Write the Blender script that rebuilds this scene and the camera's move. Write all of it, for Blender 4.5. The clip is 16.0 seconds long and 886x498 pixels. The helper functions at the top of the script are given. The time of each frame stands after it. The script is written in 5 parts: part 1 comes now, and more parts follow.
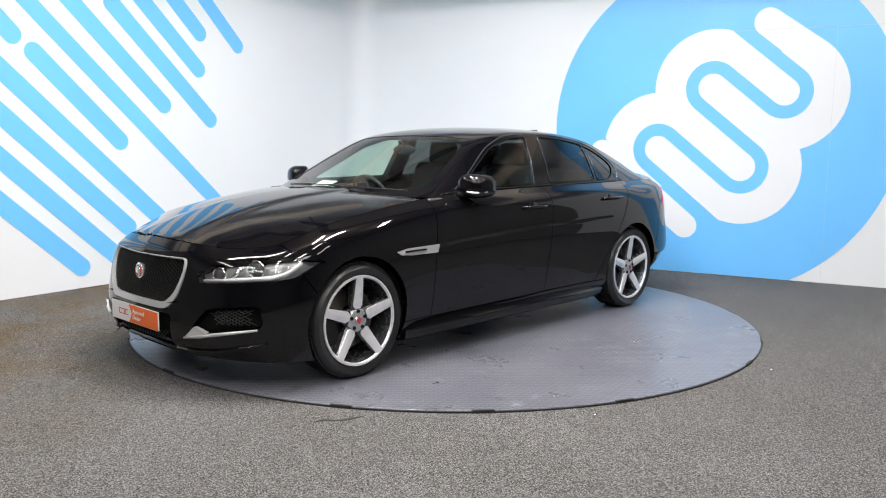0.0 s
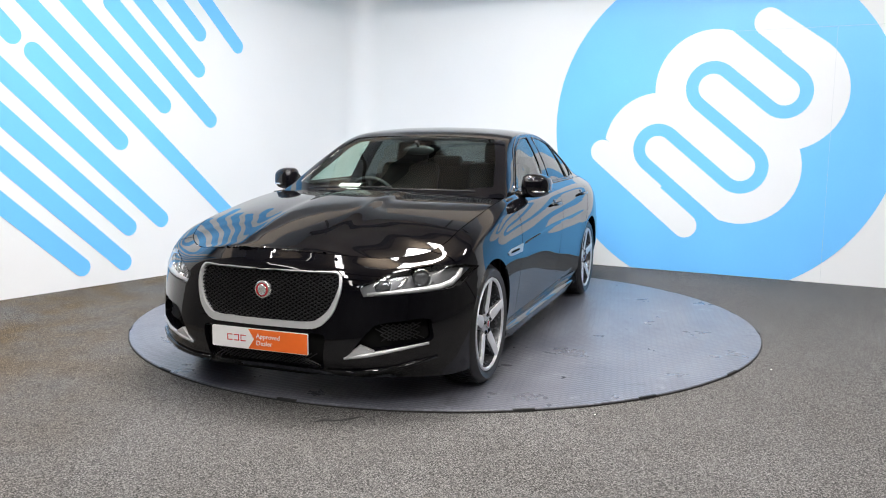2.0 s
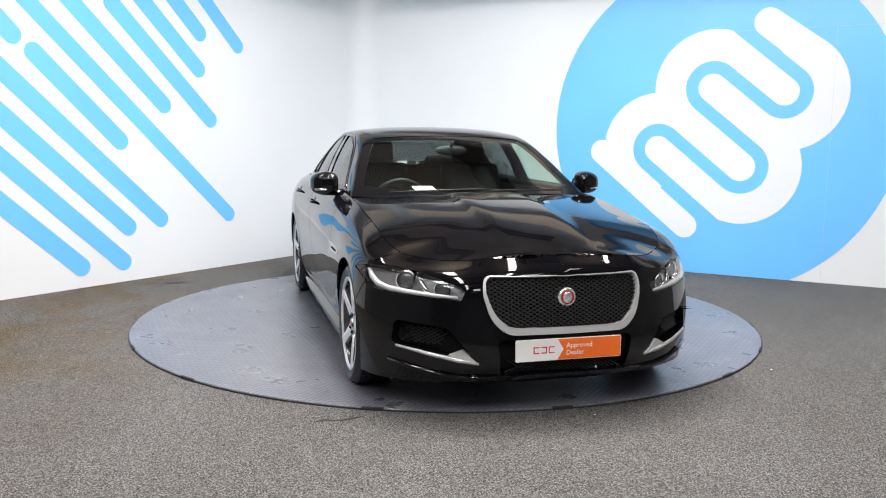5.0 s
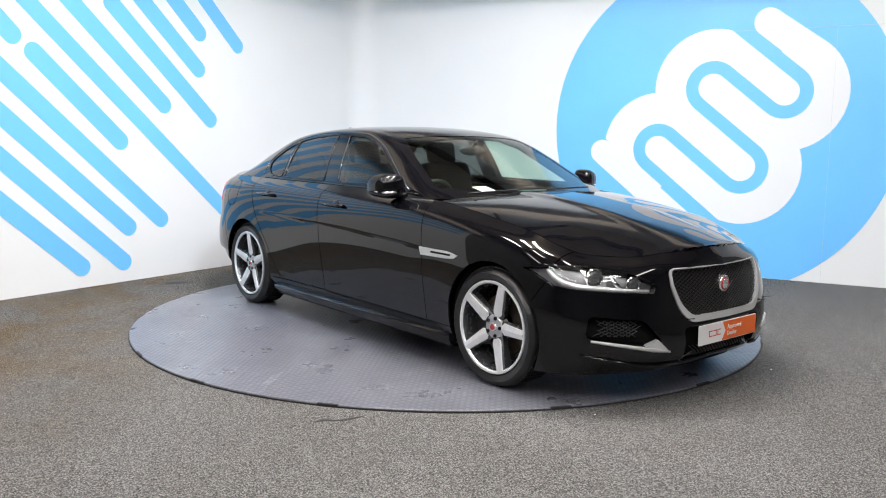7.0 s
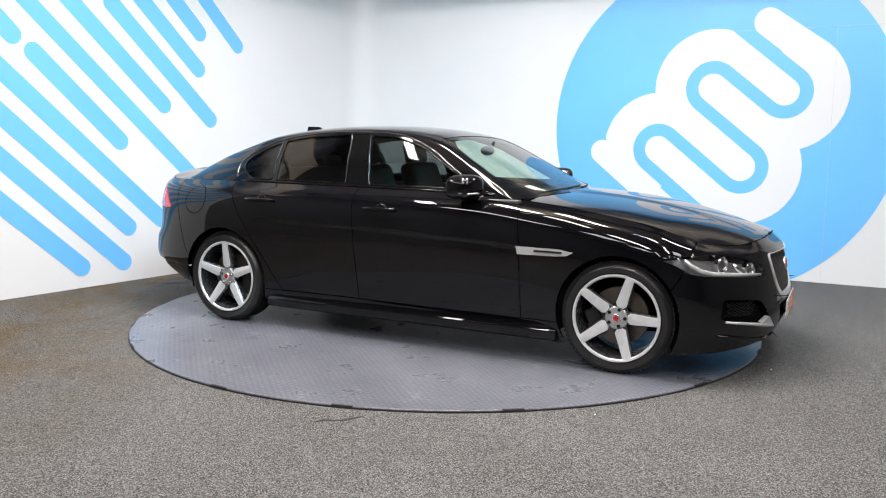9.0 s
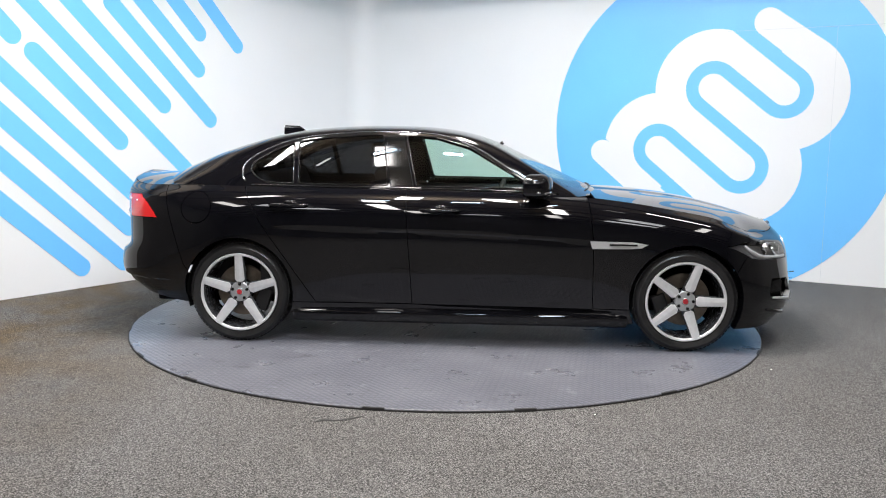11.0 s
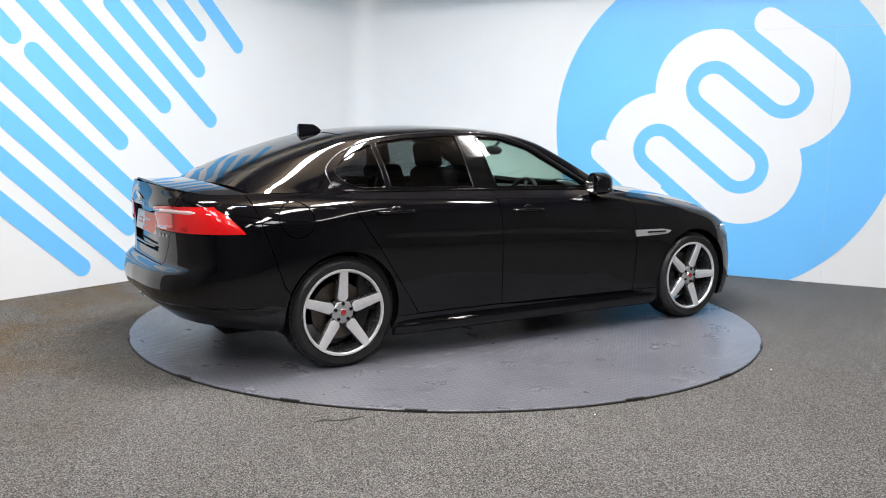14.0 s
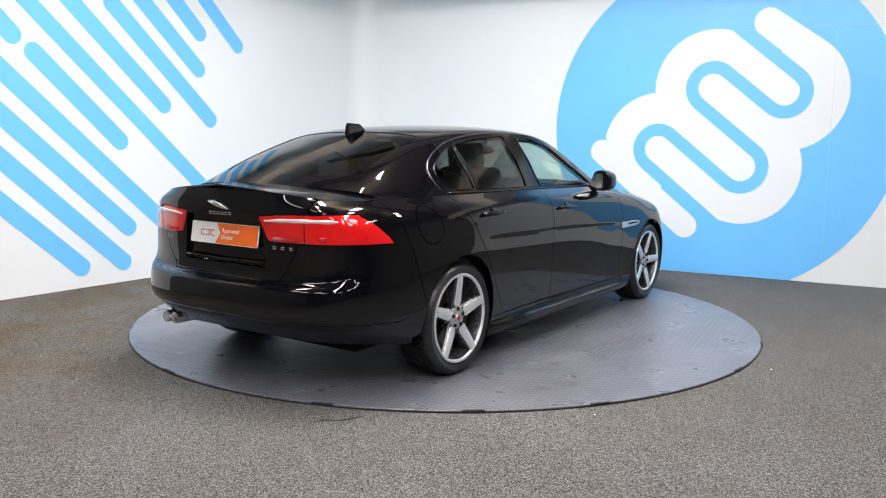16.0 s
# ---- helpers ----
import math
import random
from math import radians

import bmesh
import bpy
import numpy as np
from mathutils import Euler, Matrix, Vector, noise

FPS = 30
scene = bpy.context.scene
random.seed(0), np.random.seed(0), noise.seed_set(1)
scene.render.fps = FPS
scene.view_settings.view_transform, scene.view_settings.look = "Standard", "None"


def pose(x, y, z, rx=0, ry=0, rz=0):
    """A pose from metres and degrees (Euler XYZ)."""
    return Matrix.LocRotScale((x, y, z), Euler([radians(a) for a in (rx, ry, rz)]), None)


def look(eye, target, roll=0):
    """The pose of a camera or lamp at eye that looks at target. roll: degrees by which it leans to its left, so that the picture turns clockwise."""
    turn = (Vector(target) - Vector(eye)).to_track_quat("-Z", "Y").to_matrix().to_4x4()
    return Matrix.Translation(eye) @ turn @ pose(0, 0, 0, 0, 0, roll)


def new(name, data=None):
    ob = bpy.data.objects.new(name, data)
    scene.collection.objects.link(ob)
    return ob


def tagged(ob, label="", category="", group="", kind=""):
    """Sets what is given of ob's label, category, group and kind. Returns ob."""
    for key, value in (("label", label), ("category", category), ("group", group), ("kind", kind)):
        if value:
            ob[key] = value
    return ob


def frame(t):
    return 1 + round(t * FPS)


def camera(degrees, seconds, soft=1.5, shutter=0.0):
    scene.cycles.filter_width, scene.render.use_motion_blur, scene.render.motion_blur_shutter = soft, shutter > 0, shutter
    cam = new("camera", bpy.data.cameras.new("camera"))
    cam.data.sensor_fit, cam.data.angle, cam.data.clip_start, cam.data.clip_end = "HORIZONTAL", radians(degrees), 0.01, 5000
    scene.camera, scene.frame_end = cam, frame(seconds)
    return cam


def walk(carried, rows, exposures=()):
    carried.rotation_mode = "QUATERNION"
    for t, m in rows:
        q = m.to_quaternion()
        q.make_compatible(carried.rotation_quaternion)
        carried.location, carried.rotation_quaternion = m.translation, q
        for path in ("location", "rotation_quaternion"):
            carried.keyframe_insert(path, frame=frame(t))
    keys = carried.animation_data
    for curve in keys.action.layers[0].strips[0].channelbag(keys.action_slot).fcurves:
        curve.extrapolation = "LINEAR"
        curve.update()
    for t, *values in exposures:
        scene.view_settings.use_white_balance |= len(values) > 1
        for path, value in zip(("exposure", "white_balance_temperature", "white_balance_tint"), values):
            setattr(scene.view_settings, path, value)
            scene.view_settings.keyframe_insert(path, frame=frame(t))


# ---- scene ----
from mathutils.bvhtree import BVHTree

# ---------------------------------------------------------------- camera
EYE = Vector((0.0, -6.0625, 1.2969))
YAW, PITCH = 0.0035, 0.13155
cam = camera(57.127, 16.0, soft=1.05)
CAM_POSE = look(EYE, EYE + Vector((-math.sin(YAW) * math.cos(PITCH), math.cos(YAW) * math.cos(PITCH), -math.sin(PITCH))), 0.619)
walk(cam, [(0.0, CAM_POSE), (16.0, CAM_POSE)],
     [(0.0, -0.16), (3.5, -0.09), (7.5, -0.10), (9.5, -0.12), (12.0, -0.20), (14.0, -0.22), (16.0, -0.18)])

# ---------------------------------------------------------------- room plan and light
CORNER = Vector((-1.075, 4.106, 0))
ALONG_L = Vector((-0.5587, -0.8293, 0))     # left wall, away from the corner
ALONG_R = Vector((0.8872, -0.4614, 0))      # right wall, away from the corner
FLOOR_Z, CEIL_Z = -0.014, 4.9

world = bpy.data.worlds.new("world")
scene.world = world
world.use_nodes = True
world.node_tree.nodes["Background"].inputs[0].default_value = (0.5, 0.55, 0.6, 1)
world.node_tree.nodes["Background"].inputs[1].default_value = 0.05

# ceiling luminaires: place (x, y), turn in degrees, length
LAMP_Z = 4.35
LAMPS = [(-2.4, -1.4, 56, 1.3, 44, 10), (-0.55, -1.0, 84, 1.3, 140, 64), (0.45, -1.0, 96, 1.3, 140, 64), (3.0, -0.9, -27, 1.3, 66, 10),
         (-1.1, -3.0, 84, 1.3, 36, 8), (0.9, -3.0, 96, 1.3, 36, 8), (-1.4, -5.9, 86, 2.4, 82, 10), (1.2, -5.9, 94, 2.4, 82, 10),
         (-3.7, -4.4, 86, 2.4, 16, 4), (3.7, -4.4, 94, 2.4, 16, 4), (-1.4, -9.2, 86, 2.4, 16, 4), (1.2, -9.2, 94, 2.4, 16, 4)]     # and its watts: down, and up as added ceiling fill
LAMP_W = 0.24
WALL_FILLS = [(-1.7, -4.6, -0.4, 5), (-0.9, -3.0, 1.3, 8), (0.0, -1.0, 4.0, 42), (0.9, 2.6, 2.2, 16), (1.7, 5.2, 0.8, 13)]     # x of the added floodlight; x, y at which it is aimed; watts
WALL_FILL_Y, WALL_FILL_Z = -2.2, 3.60


def area_lamp(name, long, wide, energy, spread, color, m):
    ld = bpy.data.lights.new(name, "AREA")
    ld.shape, ld.size, ld.size_y, ld.energy, ld.spread, ld.color = "RECTANGLE", long, wide, energy, radians(spread), color
    new(name, ld).matrix_world = m


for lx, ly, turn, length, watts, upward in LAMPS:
    # each suspended luminaire shines down; an added upward fill lamp brightens the ceiling
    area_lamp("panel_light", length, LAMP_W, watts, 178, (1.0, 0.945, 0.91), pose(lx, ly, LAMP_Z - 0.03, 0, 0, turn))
    area_lamp("ceiling_fill_light", length, LAMP_W, upward, 170, (1.0, 0.88, 0.74), pose(lx, ly, LAMP_Z + 0.10, 180, 0, turn))
# cool fill lamps added to brighten the walls in place of daylight
for fx, ax, ay, watts in WALL_FILLS:
    area_lamp("wall_fill_light", 0.34, 0.10, watts, 96, (0.62, 0.82, 1.0), look((fx, WALL_FILL_Y, WALL_FILL_Z), (ax, ay, 0.6)))


# ---------------------------------------------------------------- materials
def shader(name, color, rough=0.5, metal=0.0, coat=0.0, spec=0.5):
    m = bpy.data.materials.new(name)
    m.use_nodes = True
    b = m.node_tree.nodes["Principled BSDF"]
    b.inputs["Base Color"].default_value = (*color, 1)
    b.inputs["Roughness"].default_value = rough
    b.inputs["Metallic"].default_value = metal
    b.inputs["Coat Weight"].default_value = coat
    b.inputs["Coat Roughness"].default_value = 0.02
    b.inputs["Specular IOR Level"].default_value = spec
    return m


def node(m, kind, **sockets):
    n = m.node_tree.nodes.new(kind)
    for k, v in sockets.items():
        n.inputs[k.replace("_", " ")].default_value = v
    return n


def join(m, a, b):
    m.node_tree.links.new(a, b)


def bsdf(m):
    return m.node_tree.nodes["Principled BSDF"]


def ramp(m, fac, stops):
    r = m.node_tree.nodes.new("ShaderNodeValToRGB")
    while len(r.color_ramp.elements) < len(stops):
        r.color_ramp.elements.new(0.5)
    for e, (p, c) in zip(r.color_ramp.elements, stops):
        e.position, e.color = p, (*c, 1)
    join(m, fac, r.inputs[0])
    return r.outputs[0]


def mixed(m, fac, a, b, mode="MIX"):
    n = m.node_tree.nodes.new("ShaderNodeMix")
    n.data_type, n.blend_type = "RGBA", mode
    for sock, v in ((n.inputs[0], fac), (n.inputs[6], a), (n.inputs[7], b)):
        if hasattr(v, "is_output"):
            join(m, v, sock)
        elif isinstance(v, (int, float)):
            sock.default_value = v
        else:
            sock.default_value = (*v, 1)
    return n.outputs[2]


def coords(m):
    return m.node_tree.nodes.new("ShaderNodeTexCoord").outputs["Object"]


def noise_tex(m, scale, detail=3, rough=0.5, vec=None):
    n = node(m, "ShaderNodeTexNoise", Scale=scale, Detail=detail, Roughness=rough)
    join(m, vec if vec else coords(m), n.inputs["Vector"])
    return n.outputs["Fac"]


def bump(m, height, strength, dist):
    n = node(m, "ShaderNodeBump", Strength=strength, Distance=dist)
    join(m, height, n.inputs["Height"])
    join(m, n.outputs[0], bsdf(m).inputs["Normal"])


def worn(name, color, rough, scale=3.0, amount=0.12, metal=0.0, relief=0.0, fine=60.0, coat=0.0):
    """A plain surface with broad stains and fine grain."""
    m = shader(name, color, rough, metal, coat)
    dark, light = [c * (1 - amount) for c in color], [min(1, c * (1 + amount)) for c in color]
    broad = ramp(m, noise_tex(m, scale), [(0.3, dark), (0.7, light)])
    grain = ramp(m, noise_tex(m, fine, 2), [(0.3, (1 - amount / 2,) * 3), (0.7, (1, 1, 1))])
    join(m, mixed(m, 1.0, broad, grain, "MULTIPLY"), bsdf(m).inputs["Base Color"])
    r = node(m, "ShaderNodeMapRange", To_Min=max(0, rough - 0.07), To_Max=min(1, rough + 0.07))
    join(m, noise_tex(m, scale * 2.3), r.inputs["Value"])
    join(m, r.outputs[0], bsdf(m).inputs["Roughness"])
    if relief:
        bump(m, noise_tex(m, fine, 4), 0.4, relief)
    return m


def carpet():
    m = shader("carpet", (0.15, 0.15, 0.15), 0.95, spec=0.2)
    v = coords(m)
    speck = ramp(m, noise_tex(m, 165, 3, 0.75, v), [(0.38, (0.018, 0.018, 0.018)), (0.5, (0.095, 0.094, 0.094)), (0.63, (0.33, 0.328, 0.327))])
    broad = ramp(m, noise_tex(m, 0.9, 4, 0.6, v), [(0.3, (0.80, 0.79, 0.77)), (0.7, (1.0, 1.0, 1.0))])
    c = mixed(m, 1.0, speck, broad, "MULTIPLY")
    # brown tracked-in dirt on one side of the turntable
    sep = m.node_tree.nodes.new("ShaderNodeSeparateXYZ")
    join(m, v, sep.inputs[0])
    ma = node(m, "ShaderNodeMapRange", From_Min=-1.4, From_Max=-2.9)
    join(m, sep.outputs[0], ma.inputs["Value"])
    wave = ramp(m, noise_tex(m, 1.6, 3, 0.6, v), [(0.35, (0, 0, 0)), (0.62, (1, 1, 1))])
    fac = m.node_tree.nodes.new("ShaderNodeMath")
    fac.operation = "MULTIPLY"
    join(m, ma.outputs[0], fac.inputs[0])
    join(m, wave, fac.inputs[1])
    c = mixed(m, fac.outputs[0], c, mixed(m, 1.0, c, (0.95, 0.74, 0.48), "MULTIPLY"))
    join(m, c, bsdf(m).inputs["Base Color"])
    bump(m, noise_tex(m, 165, 3, 0.75, v), 0.7, 0.006)
    return m


def tread_plate():
    """Grey-painted steel with small raised lugs laid crosswise."""
    m = shader("tread_plate", (0.24, 0.25, 0.29), 0.38, 0.0)
    v = coords(m)
    rot = node(m, "ShaderNodeMapping")
    rot.inputs["Rotation"].default_value = (0, 0, radians(45))
    join(m, v, rot.inputs[0])
    w1 = node(m, "ShaderNodeTexBrick", Scale=1.0, Mortar_Size=0.009, Mortar_Smooth=0.6, Brick_Width=0.045, Row_Height=0.03)
    w1.inputs["Color1"].default_value = w1.inputs["Color2"].default_value = (1, 1, 1, 1)
    w1.inputs["Mortar"].default_value = (0, 0, 0, 1)
    join(m, rot.outputs[0], w1.inputs["Vector"])
    base = ramp(m, noise_tex(m, 1.7, 5, 0.6, v), [(0.28, (0.120, 0.125, 0.152)), (0.72, (0.180, 0.187, 0.218))])
    scuff = ramp(m, noise_tex(m, 7, 6, 0.75, v), [(0.58, (1, 1, 1)), (0.74, (0.58, 0.58, 0.58))])
    c = mixed(m, 1.0, base, scuff, "MULTIPLY")
    smudge = ramp(m, noise_tex(m, 4.3, 7, 0.7, v), [(0.595, (1, 1, 1)), (0.66, (0.66, 0.65, 0.64))])
    c = mixed(m, 1.0, c, smudge, "MULTIPLY")
    pale = ramp(m, noise_tex(m, 5.6, 7, 0.7, v), [(0.60, (0, 0, 0)), (0.67, (0.09, 0.095, 0.105))])
    c = mixed(m, 1.0, c, pale, "ADD")
    tone = ramp(m, w1.outputs["Color"], [(0.0, (0.80, 0.80, 0.80)), (1.0, (1, 1, 1))])
    join(m, mixed(m, 1.0, c, tone, "MULTIPLY"), bsdf(m).inputs["Base Color"])
    r = node(m, "ShaderNodeMapRange", To_Min=0.20, To_Max=0.40)
    join(m, noise_tex(m, 3.1, 4, 0.6, v), r.inputs["Value"])
    join(m, r.outputs[0], bsdf(m).inputs["Roughness"])
    bump(m, w1.outputs["Color"], 0.35, 0.003)
    return m


def window_glass(name, tint):
    """A thin coated pane: tinted see-through with a mirror reflection at grazing angles."""
    m = bpy.data.materials.new(name)
    m.use_nodes = True
    nt = m.node_tree
    nt.nodes.remove(nt.nodes["Principled BSDF"])
    tr = nt.nodes.new("ShaderNodeBsdfTransparent")
    tr.inputs[0].default_value = (*tint, 1)
    gl = nt.nodes.new("ShaderNodeBsdfGlossy")
    gl.inputs["Roughness"].default_value = 0.005
    lw = nt.nodes.new("ShaderNodeLayerWeight")
    lw.inputs["Blend"].default_value = 0.5
    pw = nt.nodes.new("ShaderNodeMath")
    pw.operation, pw.inputs[1].default_value = "POWER", 4.5
    ma = nt.nodes.new("ShaderNodeMath")
    ma.operation, ma.inputs[1].default_value, ma.inputs[2].default_value = "MULTIPLY_ADD", 0.92, 0.07
    join(m, lw.outputs["Facing"], pw.inputs[0])
    join(m, pw.outputs[0], ma.inputs[0])
    mx = nt.nodes.new("ShaderNodeMixShader")
    join(m, ma.outputs[0], mx.inputs[0])
    join(m, tr.outputs[0], mx.inputs[1])
    join(m, gl.outputs[0], mx.inputs[2])
    join(m, mx.outputs[0], nt.nodes["Material Output"].inputs[0])
    return m


def glow(name, color, strength):
    m = shader(name, color, 0.5)
    bsdf(m).inputs["Emission Color"].default_value = (*color, 1)
    bsdf(m).inputs["Emission Strength"].default_value = strength
    return m


WHITE_WALL = worn("white_wall_paint", (0.755, 0.765, 0.775), 0.55, 0.7, 0.025, relief=0.0006, fine=90)
HALL_WALL = worn("hall_wall", (0.16, 0.155, 0.15), 0.8, 0.5, 0.25)
HALL_CEIL = worn("hall_ceiling", (0.32, 0.28, 0.24), 0.8, 0.4, 0.2)
BEIGE_CEIL = worn("beige_ceiling", (0.62, 0.53, 0.44), 0.8, 0.4, 0.2)
STEEL = worn("painted_steel_beam", (0.10, 0.09, 0.08), 0.6, 1.0, 0.2)
VINYL = worn("blue_vinyl", (0.160, 0.515, 0.95), 0.42, 0.8, 0.05)
VINYL_WHITE = worn("white_vinyl", (0.75, 0.76, 0.78), 0.45, 0.8, 0.02)
JOINT = shader("joint_grey", (0.50, 0.54, 0.58), 0.7)
CARPET = carpet()
TREAD = tread_plate()
EDGE = worn("black_edge", (0.02, 0.02, 0.02), 0.6)
PAINT = shader("black_car_paint", (0.003, 0.003, 0.0042), 0.025, spec=0.5)
GLOSS = shader("gloss_black", (0.004, 0.004, 0.004), 0.08)
PLASTIC = worn("black_plastic", (0.012, 0.012, 0.013), 0.5, 20, 0.2, fine=300)
MESH = shader("satin_black_mesh", (0.008, 0.008, 0.009), 0.42, spec=0.35)
LINER = shader("black_liner", (0.006, 0.006, 0.006), 0.9, spec=0.1)
RUBBER = worn("tyre_rubber", (0.016, 0.016, 0.0165), 0.34, 9, 0.3, fine=200)
CHROME = shader("satin_chrome", (0.84, 0.85, 0.86), 0.24, 0.8)
CHROME_DARK = shader("dark_chrome", (0.20, 0.20, 0.21), 0.12, 0.9)
SATIN = shader("satin_silver_trim", (0.60, 0.61, 0.62), 0.28, 0.4)
ALLOY = worn("machined_alloy", (0.80, 0.81, 0.83), 0.34, 30, 0.05, 0.40, fine=400)
ALLOY_DARK = worn("grey_alloy", (0.11, 0.115, 0.125), 0.26, 20, 0.1, 0.6)
ALLOY_MID = worn("satin_alloy", (0.50, 0.51, 0.53), 0.34, 20, 0.08, 0.55)
DISC = worn("brake_disc", (0.17, 0.145, 0.12), 0.35, 14, 0.25, 0.9)
GLASS = window_glass("green_tint_glass", (0.71, 0.86, 0.79))
GLASS_DARK = window_glass("privacy_glass", (0.16, 0.17, 0.18))
LAMP_CLEAR = window_glass("lamp_lens", (0.95, 0.96, 0.97))
LAMP_INNER = shader("lamp_inner", (0.30, 0.305, 0.31), 0.30, 0.4)
LAMP_EYE = shader("projector_glass", (0.10, 0.105, 0.11), 0.08, 0.3, coat=1.0)
TAIL_RED = shader("red_lens", (0.78, 0.012, 0.014), 0.10, coat=1.0)
TAIL_RED_DEEP = shader("deep_red_lens", (0.55, 0.006, 0.010), 0.10, coat=1.0)
TAIL_CLEAR = shader("pale_red_lens", (0.88, 0.62, 0.62), 0.12, coat=1.0)
REFLECTOR = shader("lamp_reflector", (0.85, 0.86, 0.87), 0.14, 1.0)
ORANGE = worn("orange_print", (0.88, 0.16, 0.02), 0.35, 6, 0.04)
PRINT_WHITE = worn("white_print", (0.82, 0.82, 0.82), 0.35, 6, 0.02)
PRINT_RED = shader("red_print", (0.55, 0.03, 0.03), 0.4)
PAPER = worn("paper", (0.8, 0.79, 0.74), 0.8, 20, 0.04)
BADGE_RED = shader("red_enamel", (0.42, 0.02, 0.03), 0.2, coat=0.6)
SEAT = worn("black_leather", (0.005, 0.005, 0.0055), 0.58, 12, 0.2, relief=0.001, fine=120)
PANEL_GLOW = glow("luminaire_diffuser", (1.0, 0.97, 0.93), 10.0)
SKY_GLOW = glow("skylight_glow", (0.96, 0.97, 1.0), 13.0)


# ---------------------------------------------------------------- mesh helpers
def mesh_of(bm, name, mat, smooth=None):
    """smooth: an angle in degrees above which an edge stays sharp; None: flat."""
    if smooth is not None:
        for f in bm.faces:
            f.smooth = True
        for e in bm.edges:
            if len(e.link_faces) == 2:
                e.smooth = e.calc_face_angle(0) < radians(smooth)
    me = bpy.data.meshes.new(name)
    bm.to_mesh(me)
    bm.free()
    for one in (mat if isinstance(mat, (list, tuple)) else [mat]):
        me.materials.append(one)
    return me


def part(name, bm, material, parent=None, label="", smooth=None):
    ob = new(name, mesh_of(bm, name, material, smooth))
    if parent:
        ob.parent = parent
    if label:
        tagged(ob, label)
    return ob


def empty(name):
    ob = new(name)
    ob.empty_display_size = 0.2
    return ob


def box(bm, x0, x1, y0, y1, z0, z1, m=None, bevel=0.0):
    g = bmesh.ops.create_cube(bm, size=1)
    vs = g["verts"]
    for v in vs:
        v.co = Vector(((x0 + x1) / 2 + v.co.x * (x1 - x0), (y0 + y1) / 2 + v.co.y * (y1 - y0), (z0 + z1) / 2 + v.co.z * (z1 - z0)))
    if bevel:
        es = list({e for v in vs for e in v.link_edges})
        r = bmesh.ops.bevel(bm, geom=es, offset=bevel, segments=3, profile=0.5, affect="EDGES")
        vs = list({v for f in r["faces"] for v in f.verts} | {v for v in vs if v.is_valid})
    if m is not None:
        for v in vs:
            v.co = m @ v.co
    return vs


def prism(bm, pts, depth, m):
    """Extrudes a flat outline (in its x, y) by depth along z, placed by m."""
    lo = [bm.verts.new(m @ Vector((x, y, 0))) for x, y in pts]
    hi = [bm.verts.new(m @ Vector((x, y, depth))) for x, y in pts]
    bm.faces.new(hi)
    bm.faces.new(lo[::-1])
    n = len(pts)
    for i in range(n):
        bm.faces.new((lo[i], lo[(i + 1) % n], hi[(i + 1) % n], hi[i]))


def arc(cx, cy, r, a0, a1, n=16):
    return [(cx + r * math.cos(radians(a0 + (a1 - a0) * i / n)), cy + r * math.sin(radians(a0 + (a1 - a0) * i / n))) for i in range(n + 1)]


def capsule(p, q, r, n=14):
    a = math.degrees(math.atan2(q[1] - p[1], q[0] - p[0]))
    return arc(*q, r, a - 90, a + 90, n) + arc(*p, r, a + 90, a + 270, n)


def tube(bm, pts, r, closed=False, sides=8, flat=1.0, up=Vector((0, 0, 1)), scale=None):
    """Sweeps a rounded section of radius r along pts; flat squeezes it across up; scale: size along the way."""
    pts = [Vector(p) for p in pts]
    n, rings = len(pts), []
    for i, p in enumerate(pts):
        a = pts[(i - 1) % n] if closed or i else p
        b = pts[(i + 1) % n] if closed or i < n - 1 else p
        d = (b - a).normalized()
        s = d.cross(up)
        s = s.normalized() if s.length > 1e-6 else Vector((1, 0, 0))
        w = s.cross(d)
        k = scale[i] if scale else 1.0
        rings.append([bm.verts.new(p + (s * math.cos(t) * r + w * math.sin(t) * r * flat) * k) for t in [2 * math.pi * j / sides for j in range(sides)]])
    for i in range(n if closed else n - 1):
        A, B = rings[i], rings[(i + 1) % n]
        for j in range(sides):
            bm.faces.new((A[j], A[(j + 1) % sides], B[(j + 1) % sides], B[j]))
    if not closed:
        bm.faces.new(rings[0][::-1])
        bm.faces.new(rings[-1])


def half_tunnel(bm, r, y0, y1, n=28, extra=18):
    """The upper half of a tube round y, with a back wall."""
    ts = [radians(-extra + (180 + 2 * extra) * i / n) for i in range(n + 1)]
    a = [bm.verts.new((r * math.cos(t), y0, r * math.sin(t))) for t in ts]
    b = [bm.verts.new((r * math.cos(t), y1, r * math.sin(t))) for t in ts]
    for i in range(n):
        bm.faces.new((a[i], a[i + 1], b[i + 1], b[i]))
    bm.faces.new(b)


def lathe(bm, prof, n=48, axis="Y", centre=(0, 0, 0), closed=True):
    """Turns a profile of (radius, along) round an axis."""
    c = Vector(centre)
    rings = []
    for i in range(n):
        t = 2 * math.pi * i / n
        ring = []
        for r, a in prof:
            p = (r * math.cos(t), a, r * math.sin(t)) if axis == "Y" else ((r * math.cos(t), r * math.sin(t), a) if axis == "Z" else (a, r * math.cos(t), r * math.sin(t)))
            ring.append(bm.verts.new(c + Vector(p)))
        rings.append(ring)
    k = len(prof)
    for i in range(n):
        A, B = rings[i], rings[(i + 1) % n]
        for j in range(k if closed else k - 1):
            bm.faces.new((A[j], A[(j + 1) % k], B[(j + 1) % k], B[j]))
    bmesh.ops.remove_doubles(bm, verts=bm.verts, dist=1e-5)
    bmesh.ops.recalc_face_normals(bm, faces=bm.faces)


